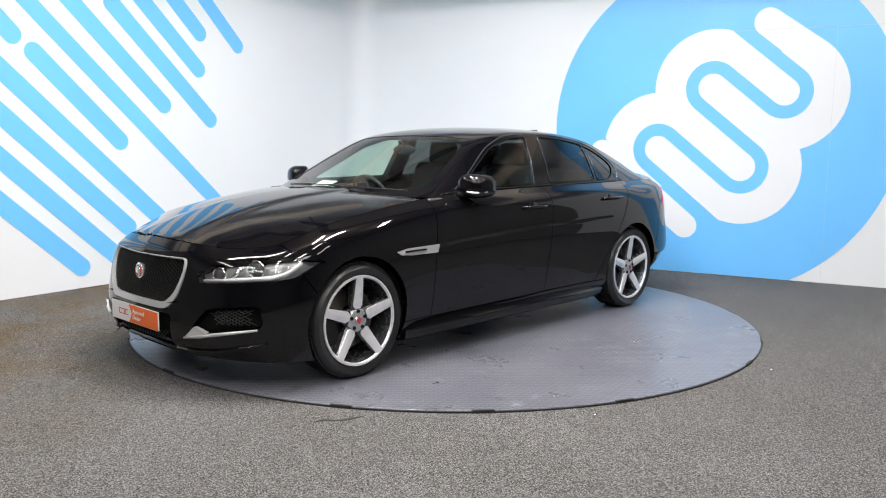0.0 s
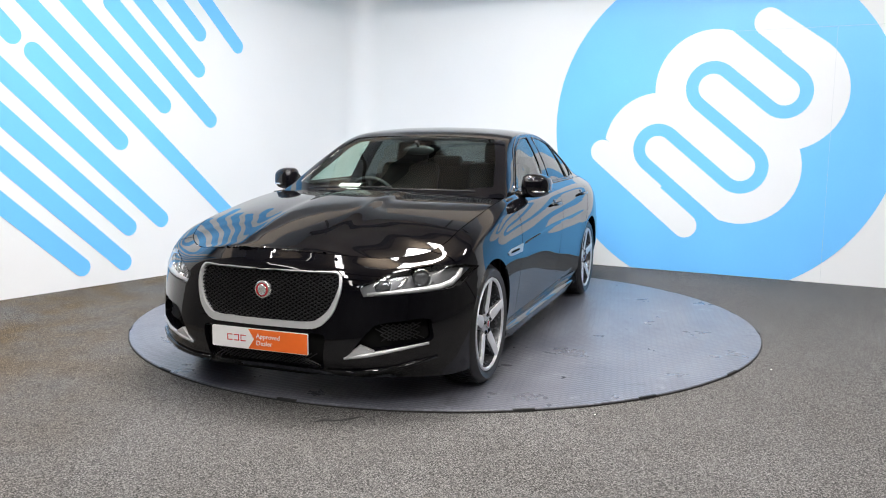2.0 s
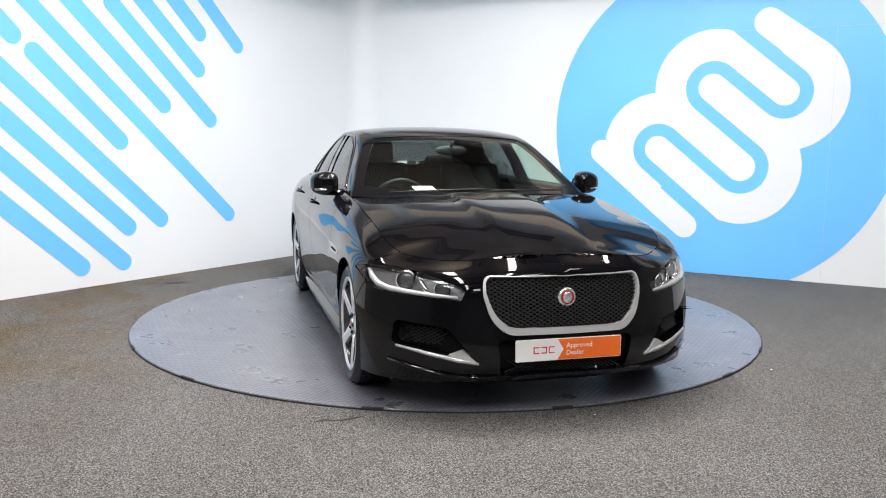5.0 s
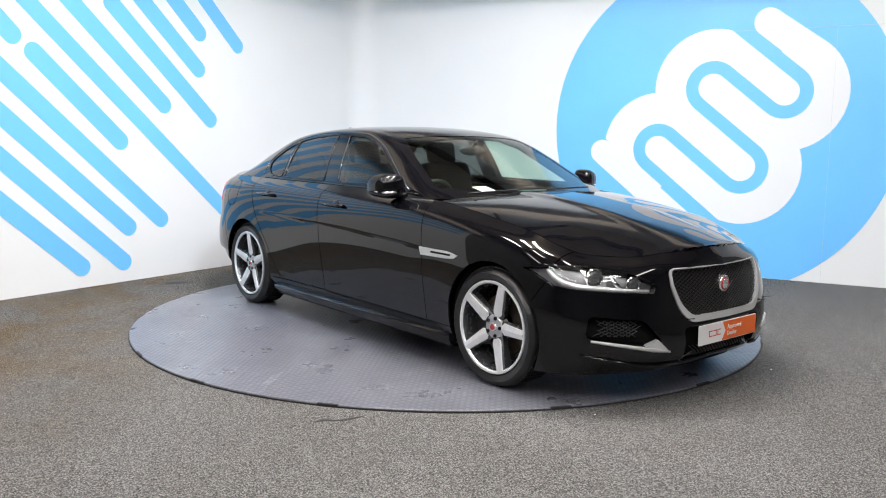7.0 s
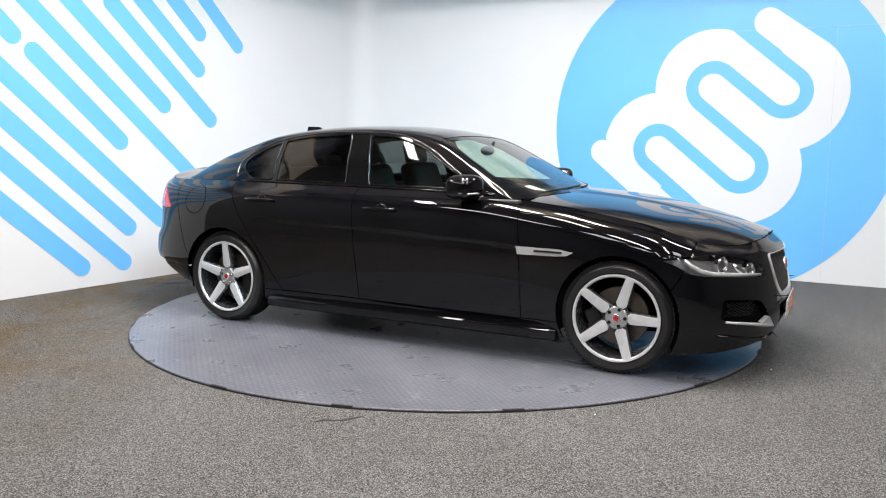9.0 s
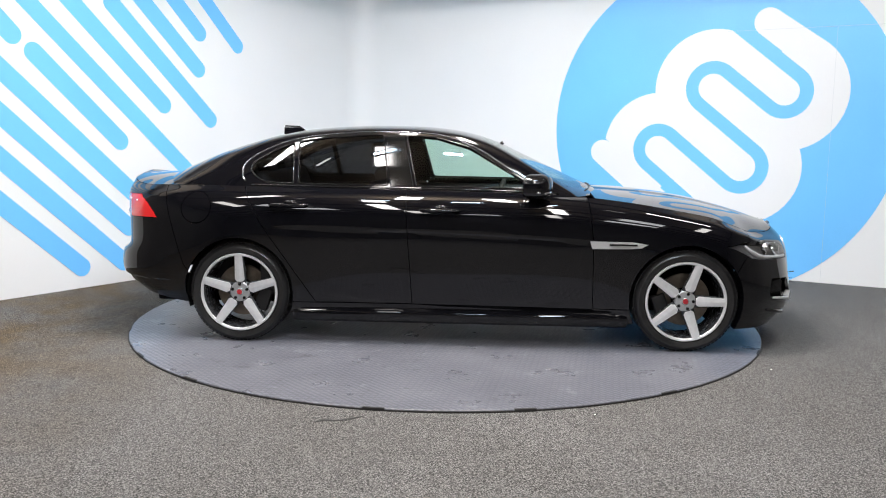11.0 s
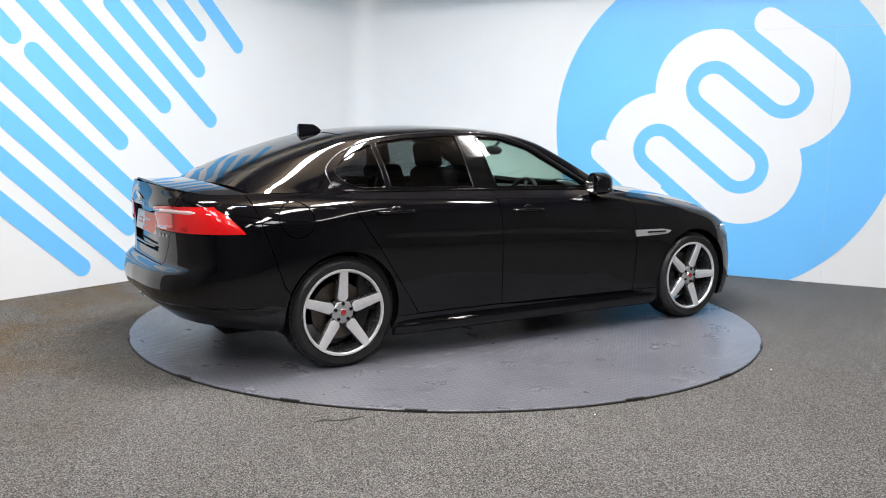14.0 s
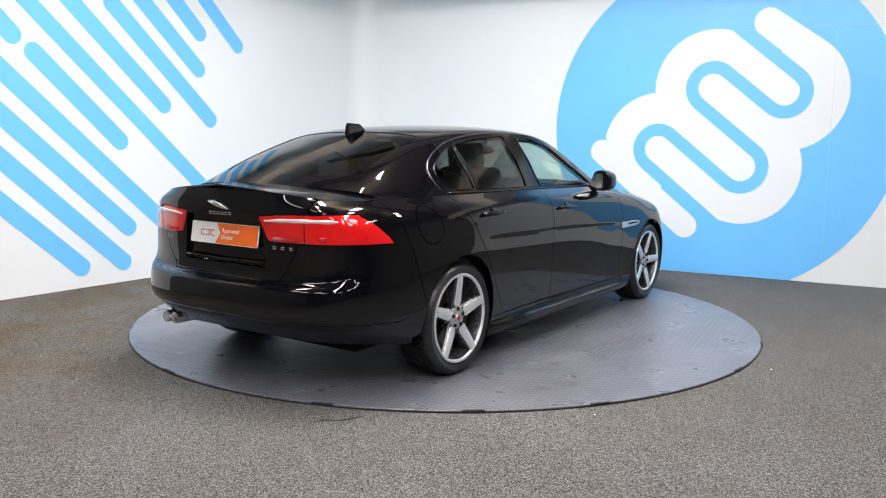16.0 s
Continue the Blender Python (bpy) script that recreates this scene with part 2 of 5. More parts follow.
def text_bm(words, size, m, depth=0.001):
    cu = bpy.data.curves.new("words", "FONT")
    cu.body, cu.size, cu.extrude, cu.resolution_u = words, size, depth, 2
    tmp = new("words", cu)
    bpy.context.view_layer.update()
    me = bpy.data.meshes.new_from_object(tmp.evaluated_get(bpy.context.evaluated_depsgraph_get()))
    bpy.data.objects.remove(tmp)
    bpy.data.curves.remove(cu)
    bm = bmesh.new()
    bm.from_mesh(me)
    bpy.data.meshes.remove(me)
    bm.transform(m)
    return bm


# ---------------------------------------------------------------- the room
def wall_between(name, a, b, z0, z1, thick, mat, label):
    """A wall whose visible face runs from a to b, with the room on its right-hand side seen from above."""
    d = (b - a).normalized()
    out = Vector((-d.y, d.x, 0)) * thick
    bm = bmesh.new()
    lo = [bm.verts.new(Vector((p.x, p.y, z0))) for p in (a, b, b + out, a + out)]
    hi = [bm.verts.new(Vector((p.x, p.y, z1))) for p in (a, b, b + out, a + out)]
    bm.faces.new(hi)
    bm.faces.new(lo[::-1])
    for i in range(4):
        bm.faces.new((lo[i], lo[(i + 1) % 4], hi[(i + 1) % 4], hi[i]))
    bmesh.ops.recalc_face_normals(bm, faces=bm.faces)
    return tagged(part(name, bm, mat), label, "wall", kind="structure")


END_L, END_R = CORNER + ALONG_L * 6.15, CORNER + ALONG_R * 7.4
BACK_L, BACK_R = Vector((-8.0, -15.0, 0)), Vector((9.0, -15.0, 0))


def build_room():
    # the two painted walls meet in a softly rounded corner
    r = 0.30
    half = math.acos(max(-1, min(1, ALONG_L.dot(ALONG_R)))) / 2
    setback = r / math.tan(half)
    bis = (ALONG_L + ALONG_R).normalized()
    centre = CORNER + bis * (r / math.sin(half))
    wall_between("wall_west", END_L, CORNER + ALONG_L * setback, FLOOR_Z, CEIL_Z, 0.12, WHITE_WALL, "smooth white painted showroom wall with blue stripes")
    wall_between("wall_east", CORNER + ALONG_R * setback, END_R, FLOOR_Z, CEIL_Z, 0.12, WHITE_WALL, "smooth white painted showroom wall with round blue graphic")
    bm = bmesh.new()
    a, b = CORNER + ALONG_L * setback - centre, CORNER + ALONG_R * setback - centre
    a0, a1 = math.atan2(a.y, a.x), math.atan2(b.y, b.x)
    if a1 > a0:
        a0 += 2 * math.pi
    inner = [centre + Vector((math.cos(a0 + (a1 - a0) * i / 12), math.sin(a0 + (a1 - a0) * i / 12), 0)) * r for i in range(13)]
    outer = [centre + Vector((math.cos(a0 + (a1 - a0) * i / 12), math.sin(a0 + (a1 - a0) * i / 12), 0)) * (r + 0.12) for i in range(13)]
    ring = inner + outer[::-1]
    lo = [bm.verts.new((p.x, p.y, FLOOR_Z)) for p in ring]
    hi = [bm.verts.new((p.x, p.y, CEIL_Z)) for p in ring]
    for i in range(len(ring)):
        k = (i + 1) % len(ring)
        bm.faces.new((lo[i], lo[k], hi[k], hi[i]))
    bmesh.ops.recalc_face_normals(bm, faces=bm.faces)
    tagged(part("wall_corner", bm, WHITE_WALL, smooth=40), "rounded white inside corner between the walls", "wall", kind="structure")
    # the hall behind the camera
    wall_between("wall_south_west", BACK_L, END_L, FLOOR_Z, CEIL_Z, 0.12, HALL_WALL, "plain brownish hall wall", )
    wall_between("wall_south_east", END_R, BACK_R, FLOOR_Z, CEIL_Z, 0.12, HALL_WALL, "plain brownish hall wall")
    wall_between("wall_south", BACK_R, BACK_L, FLOOR_Z, CEIL_Z, 0.12, HALL_WALL, "plain brownish hall wall")
    bm = bmesh.new()
    box(bm, -11, 12, -16, 6, FLOOR_Z - 0.2, FLOOR_Z)
    tagged(part("floor", bm, CARPET), "speckled grey carpet floor with brownish dirt stains", "floor", kind="structure")
    bm = bmesh.new()
    box(bm, -11, 12, -16, 6, CEIL_Z, CEIL_Z + 0.15)
    tagged(part("ceiling", bm, HALL_CEIL), "dark hall ceiling", "ceiling", kind="structure")
    bm = bmesh.new()
    prism(bm, [(-3.25, 0.80), (5.25, 0.80), (-1.0, 4.05), (-1.08, 4.05)], 0.04, Matrix.Translation((0, 0, CEIL_Z - 0.05)))
    tagged(part("ceiling_2", bm, BEIGE_CEIL), "beige ceiling above the painted corner", "ceiling", kind="structure")
    # steel roof beams and skylights in the hall, which the paintwork mirrors
    for y in (-13.0, -10.6, -8.2, -5.8, -2.1, 0.6, 2.6):
        hx0 = max(-8, -1.075 - (4.106 - y) * 0.6737 + 0.05) if y > -5 else -7.5
        hx1 = min(8.5, -1.075 + (4.106 - y) * 1.923 - 0.05) if y > -0.5 else 8.0
        bm = bmesh.new()
        box(bm, hx0, hx1, y - 0.1, y + 0.1, CEIL_Z - 0.03, CEIL_Z)
        box(bm, hx0, hx1, y - 0.1, y + 0.1, CEIL_Z - 0.36, CEIL_Z - 0.33)
        box(bm, hx0, hx1, y - 0.02, y + 0.02, CEIL_Z - 0.34, CEIL_Z - 0.02)
        tagged(part("roof_beam", bm, STEEL), "dark steel roof beam under the ceiling", "beam", "roof beams")
    for x, y in ((-3.4, -9.4), (2.6, -9.4), (-3.4, -7.0), (2.6, -7.0), (-0.4, -11.8)):
        bm = bmesh.new()
        box(bm, x - 0.45, x + 0.45, y - 0.75, y + 0.75, CEIL_Z - 0.03, CEIL_Z - 0.004)
        lite = tagged(part("skylight", bm, SKY_GLOW), "bright rectangular skylight in the hall ceiling", "skylight", "skylights")
        for k in (-0.3, 0.0, 0.3):
            bm = bmesh.new()
            box(bm, x - 0.46, x + 0.46, y + k * 1.6 - 0.015, y + k * 1.6 + 0.015, CEIL_Z - 0.05, CEIL_Z - 0.031)
            part("glazing_bar", bm, STEEL, lite)
    for lx, ly, turn, length, watts, upward in LAMPS:
        lamp = empty("ceiling_light")
        lamp.matrix_world = pose(lx, ly, LAMP_Z, 0, 0, turn)
        bm = bmesh.new()
        h, w = length / 2 + 0.03, LAMP_W / 2 + 0.03
        box(bm, -h, h, -w, w, 0.03, 0.09)
        for s in (-1, 1):
            box(bm, -h, h, s * w - 0.008, s * w + 0.008, -0.025, 0.03)
            box(bm, s * h - 0.008, s * h + 0.008, -w, w, -0.025, 0.03)
        part("housing", bm, VINYL_WHITE, lamp)
        bm = bmesh.new()
        box(bm, -length / 2, length / 2, -LAMP_W / 2, LAMP_W / 2, 0.0, 0.02)
        part("diffuser", bm, PANEL_GLOW, lamp)
        for s in (-1, 1):
            bm = bmesh.new()
            box(bm, s * 0.5 - 0.006, s * 0.5 + 0.006, -0.006, 0.006, 0.09, CEIL_Z - LAMP_Z)
            part("hanger", bm, STEEL, lamp)
        tagged(lamp, "suspended rectangular white panel light", "ceiling light", "ceiling lights")


def build_floodlights():
    # made-up bodies for the added wall fill lamps, out of view
    for fx, ax, ay, watts in WALL_FILLS:
        m = look((fx, WALL_FILL_Y, WALL_FILL_Z), (ax, ay, 0.6))
        lamp = empty("floodlight")
        lamp.matrix_world = m
        bm = bmesh.new()
        box(bm, -0.20, 0.20, -0.08, 0.08, 0.03, 0.10, None, 0.012)
        for k in (-1, 1):
            box(bm, -0.20, 0.20, 0.075 * k - 0.006, 0.075 * k + 0.006, -0.02, 0.03)
            box(bm, 0.194 * k - 0.006, 0.194 * k + 0.006, -0.08, 0.08, -0.02, 0.03)
        part("housing", bm, PLASTIC, lamp)
        bm = bmesh.new()
        box(bm, -0.17, 0.17, -0.05, 0.05, 0.006, 0.02)
        part("lens", bm, PANEL_GLOW, lamp)
        tagged(lamp, "unseen black floodlight added to brighten the painted walls", "floodlight", "floodlights")
        bm = bmesh.new()
        tube(bm, [(0, 0, 0.08), m.inverted() @ Vector((fx, WALL_FILL_Y - 0.05, CEIL_Z))], 0.012)
        part("stem", bm, STEEL, lamp)
    # unseen beige boards added along both painted walls to keep lamps off the top
    for name, along, s0, s1 in (("shade_board_west", ALONG_L, 0.75, 6.0), ("shade_board_east", ALONG_R, 0.75, 7.2)):
        m = on_wall(along, 0, 0, 0.60)
        bm = bmesh.new()
        sign = 1 if along is ALONG_R else -1
        box(bm, min(s0 * sign, s1 * sign), max(s0 * sign, s1 * sign), 3.04, 3.52, -0.02, 0.02, m, 0.008)
        tagged(part(name, bm, BEIGE_CEIL), "unseen beige board added to shade the top of the painted wall", "valance", kind="structure")
        for k in (0.2, 0.8):
            bm = bmesh.new()
            x = (s0 + (s1 - s0) * k) * sign
            box(bm, x - 0.015, x + 0.015, 3.52, CEIL_Z, -0.015, 0.015, m)
            tagged(part("shade_board_hanger", bm, STEEL), "dark steel hanger of the added shading board", "hanger", kind="structure")


def on_wall(along, s, z, off):
    """Pose of a flat graphic: x runs along the wall to the viewer's right, y up, z out of the wall."""
    right = along if along is ALONG_R else -along
    out = Vector((right.y, -right.x, 0))
    p = CORNER + along * s + out * off
    m = Matrix(((right.x, 0, out.x, p.x), (right.y, 0, out.y, p.y), (0, 1, 0, z), (0, 0, 0, 1)))
    return m


def build_graphics():
    # diagonal bars on the west wall: lower end (s, z), upper end (s, z), distances along the wall from the corner
    bars = [((3.781, 0.17), (5.9, 2.06)), ((3.366, 0.17), (5.9, 2.44)), ((3.299, 0.485), (5.9, 2.80)), ((2.947, 0.535), (5.9, 3.18)),
            ((3.35, 1.268), (4.114, 1.983)), ((2.116, 0.525), (4.95, 3.12)), ((2.871, 1.61), (4.40, 3.02)), ((2.326, 1.487), (3.383, 2.474)),
            ((2.456, 1.971), (3.50, 2.95)), ((2.43, 2.32), (3.10, 2.97)), ((1.952, 2.243), (2.75, 3.04)), ((4.286, 2.107), (5.1, 2.94))]
    for (s0, z0), (s1, z1) in bars:
        bm = bmesh.new()
        prism(bm, capsule((0, 0), (s0 - s1, z1 - z0), 0.080 if s0 > 2.2 else 0.074), 0.003, Matrix())
        ob = part("wall_stripe", bm, VINYL)
        ob.matrix_world = on_wall(ALONG_L, s0, z0, 0.001)
        tagged(ob, "bright blue diagonal round-ended vinyl stripe on white wall", "wall graphic", "diagonal stripes")
    # round emblem on the east wall: disc, white looped shape, blue winding line
    sign = empty("round_wall_graphic")
    sign.matrix_world = on_wall(ALONG_R, 4.234, 1.467, 0.001)
    bm = bmesh.new()
    R = 1.674
    low = math.degrees(math.asin((FLOOR_Z + 0.003 - 1.467) / R))
    prism(bm, arc(0, 0, R, low, 180 - low, 120), 0.003, Matrix())
    fit = Matrix.Translation((-0.018, 0, 0)) @ Matrix.Diagonal((0.990, 1, 1, 1))
    bm.transform(fit)
    part("disc", bm, VINYL, sign, "bright blue vinyl disc cut off by the floor")
    tilt = Matrix.Rotation(radians(-45 + 5.5), 4, "Z")
    r = 0.57
    c1, c2, c3, c4 = (-0.286, -0.525), (-0.272, 0.275), (0.283, 0.667), (0.457, -0.128)

    def angle(c, p):
        return math.degrees(math.atan2(p[1] - c[1], p[0] - c[0]))
    n12, n34 = (-0.685, -0.125), (0.712, 0.300)
    out = arc(0.444, -0.93, 0.125, 90, -90, 12) + arc(-0.72, -0.93, 0.125, -90, -270, 12)
    out += arc(*c1, r, angle(c1, (-0.782, -0.805)) + 360, angle(c1, n12), 14)
    out += arc(*c2, r, angle(c2, n12) + 360, 90, 20) + [(0.0, 0.845), (0.0, 0.93)]
    out += arc(-0.282, 1.06, 0.133, -90, -270, 12)[0:]
    out += arc(*c3, r - 0.004, 90, angle(c3, n34), 20) + arc(*c4, r - 0.006, angle(c4, n34), -90, 20) + [(0.0, -0.698), (0.0, -0.805)]
    bm = bmesh.new()
    prism(bm, out, 0.002, tilt @ Matrix.Translation((0, 0, 0.004)))
    bm.transform(fit)
    part("looped_shape", bm, VINYL_WHITE, sign, "white looped shape with round ends")
    path = [(0.66, -0.72), (0.4, -0.72)] + arc(-0.286, -0.525, 0.195, -90, -270, 16) + arc(0.457, -0.1275, 0.2025, -90, 90, 16)
    path += arc(-0.272, 0.275, 0.20, -90, -270, 16) + arc(0.283, 0.6675, 0.1925, -90, 90, 16) + [(-0.52, 0.86)]
    bm = bmesh.new()
    w, left, right = 0.062, [], []
    for i, p in enumerate(path):
        a, b = path[max(0, i - 1)], path[min(len(path) - 1, i + 1)]
        d = Vector((b[0] - a[0], b[1] - a[1])).normalized()
        for side, sgn in ((left, 1), (right, -1)):
            side.append([bm.verts.new(tilt @ Vector((p[0] - d.y * w * sgn, p[1] + d.x * w * sgn, z))) for z in (0.0062, 0.0078)])
    for i in range(len(path) - 1):
        bm.faces.new((right[i][1], right[i + 1][1], left[i + 1][1], left[i][1]))
        bm.faces.new((right[i][0], right[i + 1][0], right[i + 1][1], right[i][1]))
        bm.faces.new((left[i + 1][0], left[i][0], left[i][1], left[i + 1][1]))
    bm.transform(fit)
    part("winding_line", bm, VINYL, sign, "blue winding line through the white shape")
    tagged(sign, "large round blue wall graphic with white looped shape", "wall graphic")


def build_marks():
    # panel joints of the painted wall
    for name, s0, s1, z0, z1 in (("wall_joint_1", 4.3, 7.35, 2.390, 2.3915), ("wall_joint_2", 5.270, 5.2715, FLOOR_Z, 2.390)):
        bm = bmesh.new()
        prism(bm, [(s0, z0), (s1, z0), (s1, z1), (s0, z1)], 0.0095, on_wall(ALONG_R, 0, 0, 0.0005))
        tagged(part(name, bm, JOINT), "fine grey joint in the wall panelling", "joint", kind="structure")
    # scuffs and litter on the carpet
    bm = bmesh.new()
    tube(bm, [(-0.61, -2.398, FLOOR_Z + 0.002), (-0.565, -2.366, FLOOR_Z + 0.002), (-0.49, -2.372, FLOOR_Z + 0.002), (-0.43, -2.335, FLOOR_Z + 0.002), (-0.38, -2.30, FLOOR_Z + 0.002)],
         0.009, False, 6, 0.5, scale=[0.4, 1, 0.7, 1, 0.3])
    tagged(part("floor_scuff", bm, EDGE), "dark curled scuff mark on the carpet", "scuff")
    bm = bmesh.new()
    lathe(bm, [(0.001, FLOOR_Z + 0.006), (0.085, FLOOR_Z + 0.005), (0.10, FLOOR_Z), (0.001, FLOOR_Z)], 32, "Z", (-2.483, 1.298, 0))
    tagged(part("floor_cover", bm, EDGE, smooth=40), "flat round dark floor cover near the wall", "floor cover")
    for x, y in ((0.734, -2.245), (1.92, -1.406)):
        bm = bmesh.new()
        bmesh.ops.create_icosphere(bm, subdivisions=1, radius=0.0055)
        bm.transform(Matrix.Translation((x, y, FLOOR_Z + 0.003)) @ Matrix.Diagonal((1, 0.7, 0.5, 1)))
        tagged(part("litter_crumb", bm, PAPER), "tiny white crumb on the carpet", "crumb", "crumbs on the carpet")


def build_turntable():
    table = empty("turntable")
    bm = bmesh.new()
    lathe(bm, [(2.2416, -0.006), (2.2416, 0.0 - 0.003), (2.238, 0.0), (0.001, 0.0), (0.001, -0.006)], 160, "Z")
    part("deck", bm, TREAD, table, "grey-painted steel tread plate deck", smooth=30)
    bm = bmesh.new()
    lathe(bm, [(2.246, -0.013), (2.246, -0.0065), (2.1, -0.0065), (2.1, -0.013)], 160, "Z")
    part("rim", bm, EDGE, table, "black edge of the deck", smooth=30)
    # small black blocks drawn for the dark notches round the rim
    random.seed(11)
    notch = None
    for i in range(15):
        if notch is None:
            bm = bmesh.new()
            box(bm, -0.055, 0.055, -0.007, 0.007, -0.010, 0.0022)
            notch = part("edge_notch", bm, EDGE, table)
            ob = notch
        else:
            ob = new("edge_notch", notch.data)
            ob.parent = table
        t = 2 * math.pi * (i + random.uniform(-0.3, 0.3)) / 15
        ob.matrix_basis = pose(2.241 * math.cos(t), 2.241 * math.sin(t), 0, 0, 0, math.degrees(t) + 90 + random.uniform(-1.5, 1.5))
    tagged(table, "round grey steel turntable set on the carpet floor", "turntable")
    return table


build_room()
build_graphics()
build_floodlights()
build_marks()
turntable = build_turntable()


# ---------------------------------------------------------------- the saloon car: x forward, y to its left, origin between the axles on the deck
AXLE, HUB_Y, HUB_Z, ARCH_R = 1.4175, 0.886, 0.320, 0.350


def pchip(keys):
    """A smooth curve through (place, value) keys that never overshoots."""
    xs, ys = np.array([k[0] for k in keys], float), np.array([k[1] for k in keys], float)
    h = np.diff(xs)
    d = np.diff(ys) / h
    m = np.zeros(len(xs))
    m[0], m[-1] = d[0], d[-1]
    for i in range(1, len(xs) - 1):
        if d[i - 1] * d[i] > 0:
            w1, w2 = 2 * h[i] + h[i - 1], h[i] + 2 * h[i - 1]
            m[i] = (w1 + w2) / (w1 / d[i - 1] + w2 / d[i])

    def f(x):
        x = min(max(x, xs[0]), xs[-1])
        i = min(max(int(np.searchsorted(xs, x)) - 1, 0), len(xs) - 2)
        t = (x - xs[i]) / h[i]
        return float(ys[i] * (1 + 2 * t) * (1 - t) ** 2 + m[i] * h[i] * t * (1 - t) ** 2 + ys[i + 1] * t * t * (3 - 2 * t) + m[i + 1] * h[i] * t * t * (t - 1))
    return f


def smooth_grid(g, passes, ends=(True, True)):
    """Evens a grid of points; its rim stays, but for sliding along itself."""
    for _ in range(passes):
        c = g.copy()
        c[1:-1, :] = (g[:-2, :] + 2 * g[1:-1, :] + g[2:, :]) / 4
        e = c.copy()
        e[:, 1:-1] = (c[:, :-2] + 2 * c[:, 1:-1] + c[:, 2:]) / 4
        g = e
    return g


# plan outline at the widest level, from the nose round the flank to the tail
OUT_X = pchip([(0, 2.262), (1, 2.250), (2, 2.212), (3, 2.13), (4, 1.995), (5, 1.83), (6, 1.62), (7, 1.30), (8, 0.95), (9, 0.5), (10, 0.0),
               (11, -0.5), (12, -1.0), (13, -1.42), (14, -1.75), (15, -2.0), (16, -2.19), (17, -2.32), (18, -2.385), (19, -2.40)])
OUT_Y = pchip([(0, 0.0), (1, 0.22), (2, 0.42), (3, 0.605), (4, 0.765), (5, 0.888), (6, 0.938), (7, 0.940), (8, 0.932), (9, 0.93), (10, 0.93),
               (11, 0.932), (12, 0.937), (13, 0.940), (14, 0.925), (15, 0.88), (16, 0.785), (17, 0.60), (18, 0.33), (19, 0.0)])
# eight lines from the top edge down to the sill: inset from the outline, and height, along the outline
LINES = [
    ([(0, .130), (2, .140), (3, .155), (4, .165), (6, .165), (8, .145), (9, .135), (12, .140), (13, .160), (14, .175), (15, .165), (16, .155), (17, .115), (18, .075), (19, .058)],
     [(0, .765), (2, .748), (3, .732), (4, .738), (5, .772), (6, .830), (7, .888), (8, .940), (9, .975), (12, .995), (14, 1.000), (15, .996), (16, .994), (17, 1.012), (18, 1.038), (19, 1.048)]),
    ([(0, .060), (3, .075), (5, .065), (8, .055), (10, .045), (12, .045), (14, .075), (16, .080), (17, .062), (19, .065)],
     [(0, .695), (2, .680), (3, .675), (4, .685), (5, .718), (6, .775), (7, .835), (8, .880), (9, .912), (12, .925), (15, .935), (17, .950), (19, .955)]),
    ([(0, .038), (3, .042), (5, .026), (8, .018), (10, .012), (13, .016), (15, .030), (17, .060), (19, .090)],
     [(0, .605), (3, .600), (5, .625), (6, .685), (7, .745), (8, .775), (10, .810), (16, .820), (19, .820)]),
    ([(0, .020), (3, .022), (5, .010), (8, .008), (11, .008), (13, .002), (15, .014), (16, .034), (17, .066), (19, .090)],
     [(0, .500), (4, .500), (6, .580), (8, .640), (10, .680), (14, .690), (15, .680), (16, .645), (17, .612), (19, .605)]),
    ([(0, .010), (3, .006), (6, .000), (8, .014), (10, .024), (12, .018), (13, .000), (16, .004), (17, .012), (19, .018)],
     [(0, .405), (4, .400), (6, .460), (8, .500), (11, .525), (14, .550), (17, .556), (19, .556)]),
    ([(0, .000), (6, .004), (7, .010), (8, .030), (9, .040), (11, .040), (12, .032), (13, .008), (15, .000), (19, .000)],
     [(0, .330), (5, .330), (8, .360), (12, .375), (13, .405), (15, .445), (19, .470)]),
    ([(0, .028), (4, .012), (6, .008), (7, .020), (8, .046), (9, .056), (11, .056), (12, .046), (13, .022), (14, .022), (16, .030), (19, .030)],
     [(0, .240), (8, .245), (12, .255), (13, .290), (15, .345), (17, .372), (19, .378)]),
    ([(0, .100), (3, .080), (4.5, .035), (6, .025), (8, .075), (9, .085), (12, .080), (14, .085), (16, .130), (19, .150)],
     [(0, .178), (3, .158), (5, .150), (8, .165), (12, .180), (14, .232), (16, .272), (19, .285)]),
]
INSET = [pchip(a) for a, _ in LINES]
LEVEL = [pchip(b) for _, b in LINES]
HOOD_Z = pchip([(0.90, 0.985), (1.2, 0.966), (1.45, 0.936), (1.7, 0.888), (1.9, 0.838), (2.05, 0.792), (2.132, 0.765)])
DECK_Z = pchip([(-2.365, 1.050), (-2.25, 1.053), (-2.1, 1.057), (-1.9, 1.063), (-1.6, 1.080)])
ROOF_Z = pchip([(-2.06, 1.055), (-1.98, 1.100), (-1.90, 1.138), (-1.72, 1.212), (-1.53, 1.274), (-1.42, 1.306), (-1.32, 1.334), (-1.10, 1.373), (-0.87, 1.394), (-0.56, 1.406), (-0.33, 1.403), (-0.09, 1.383),
                (0.15, 1.330), (0.44, 1.205), (0.65, 1.108), (0.98, 0.962)])
RAIL_Y = pchip([(-2.06, 0.600), (-1.9, 0.575), (-1.7, 0.560), (-1.5, 0.555), (-1.15, 0.555), (-0.6, 0.585), (-0.2, 0.592), (0.15, 0.605), (0.5, 0.680), (0.98, 0.775)])
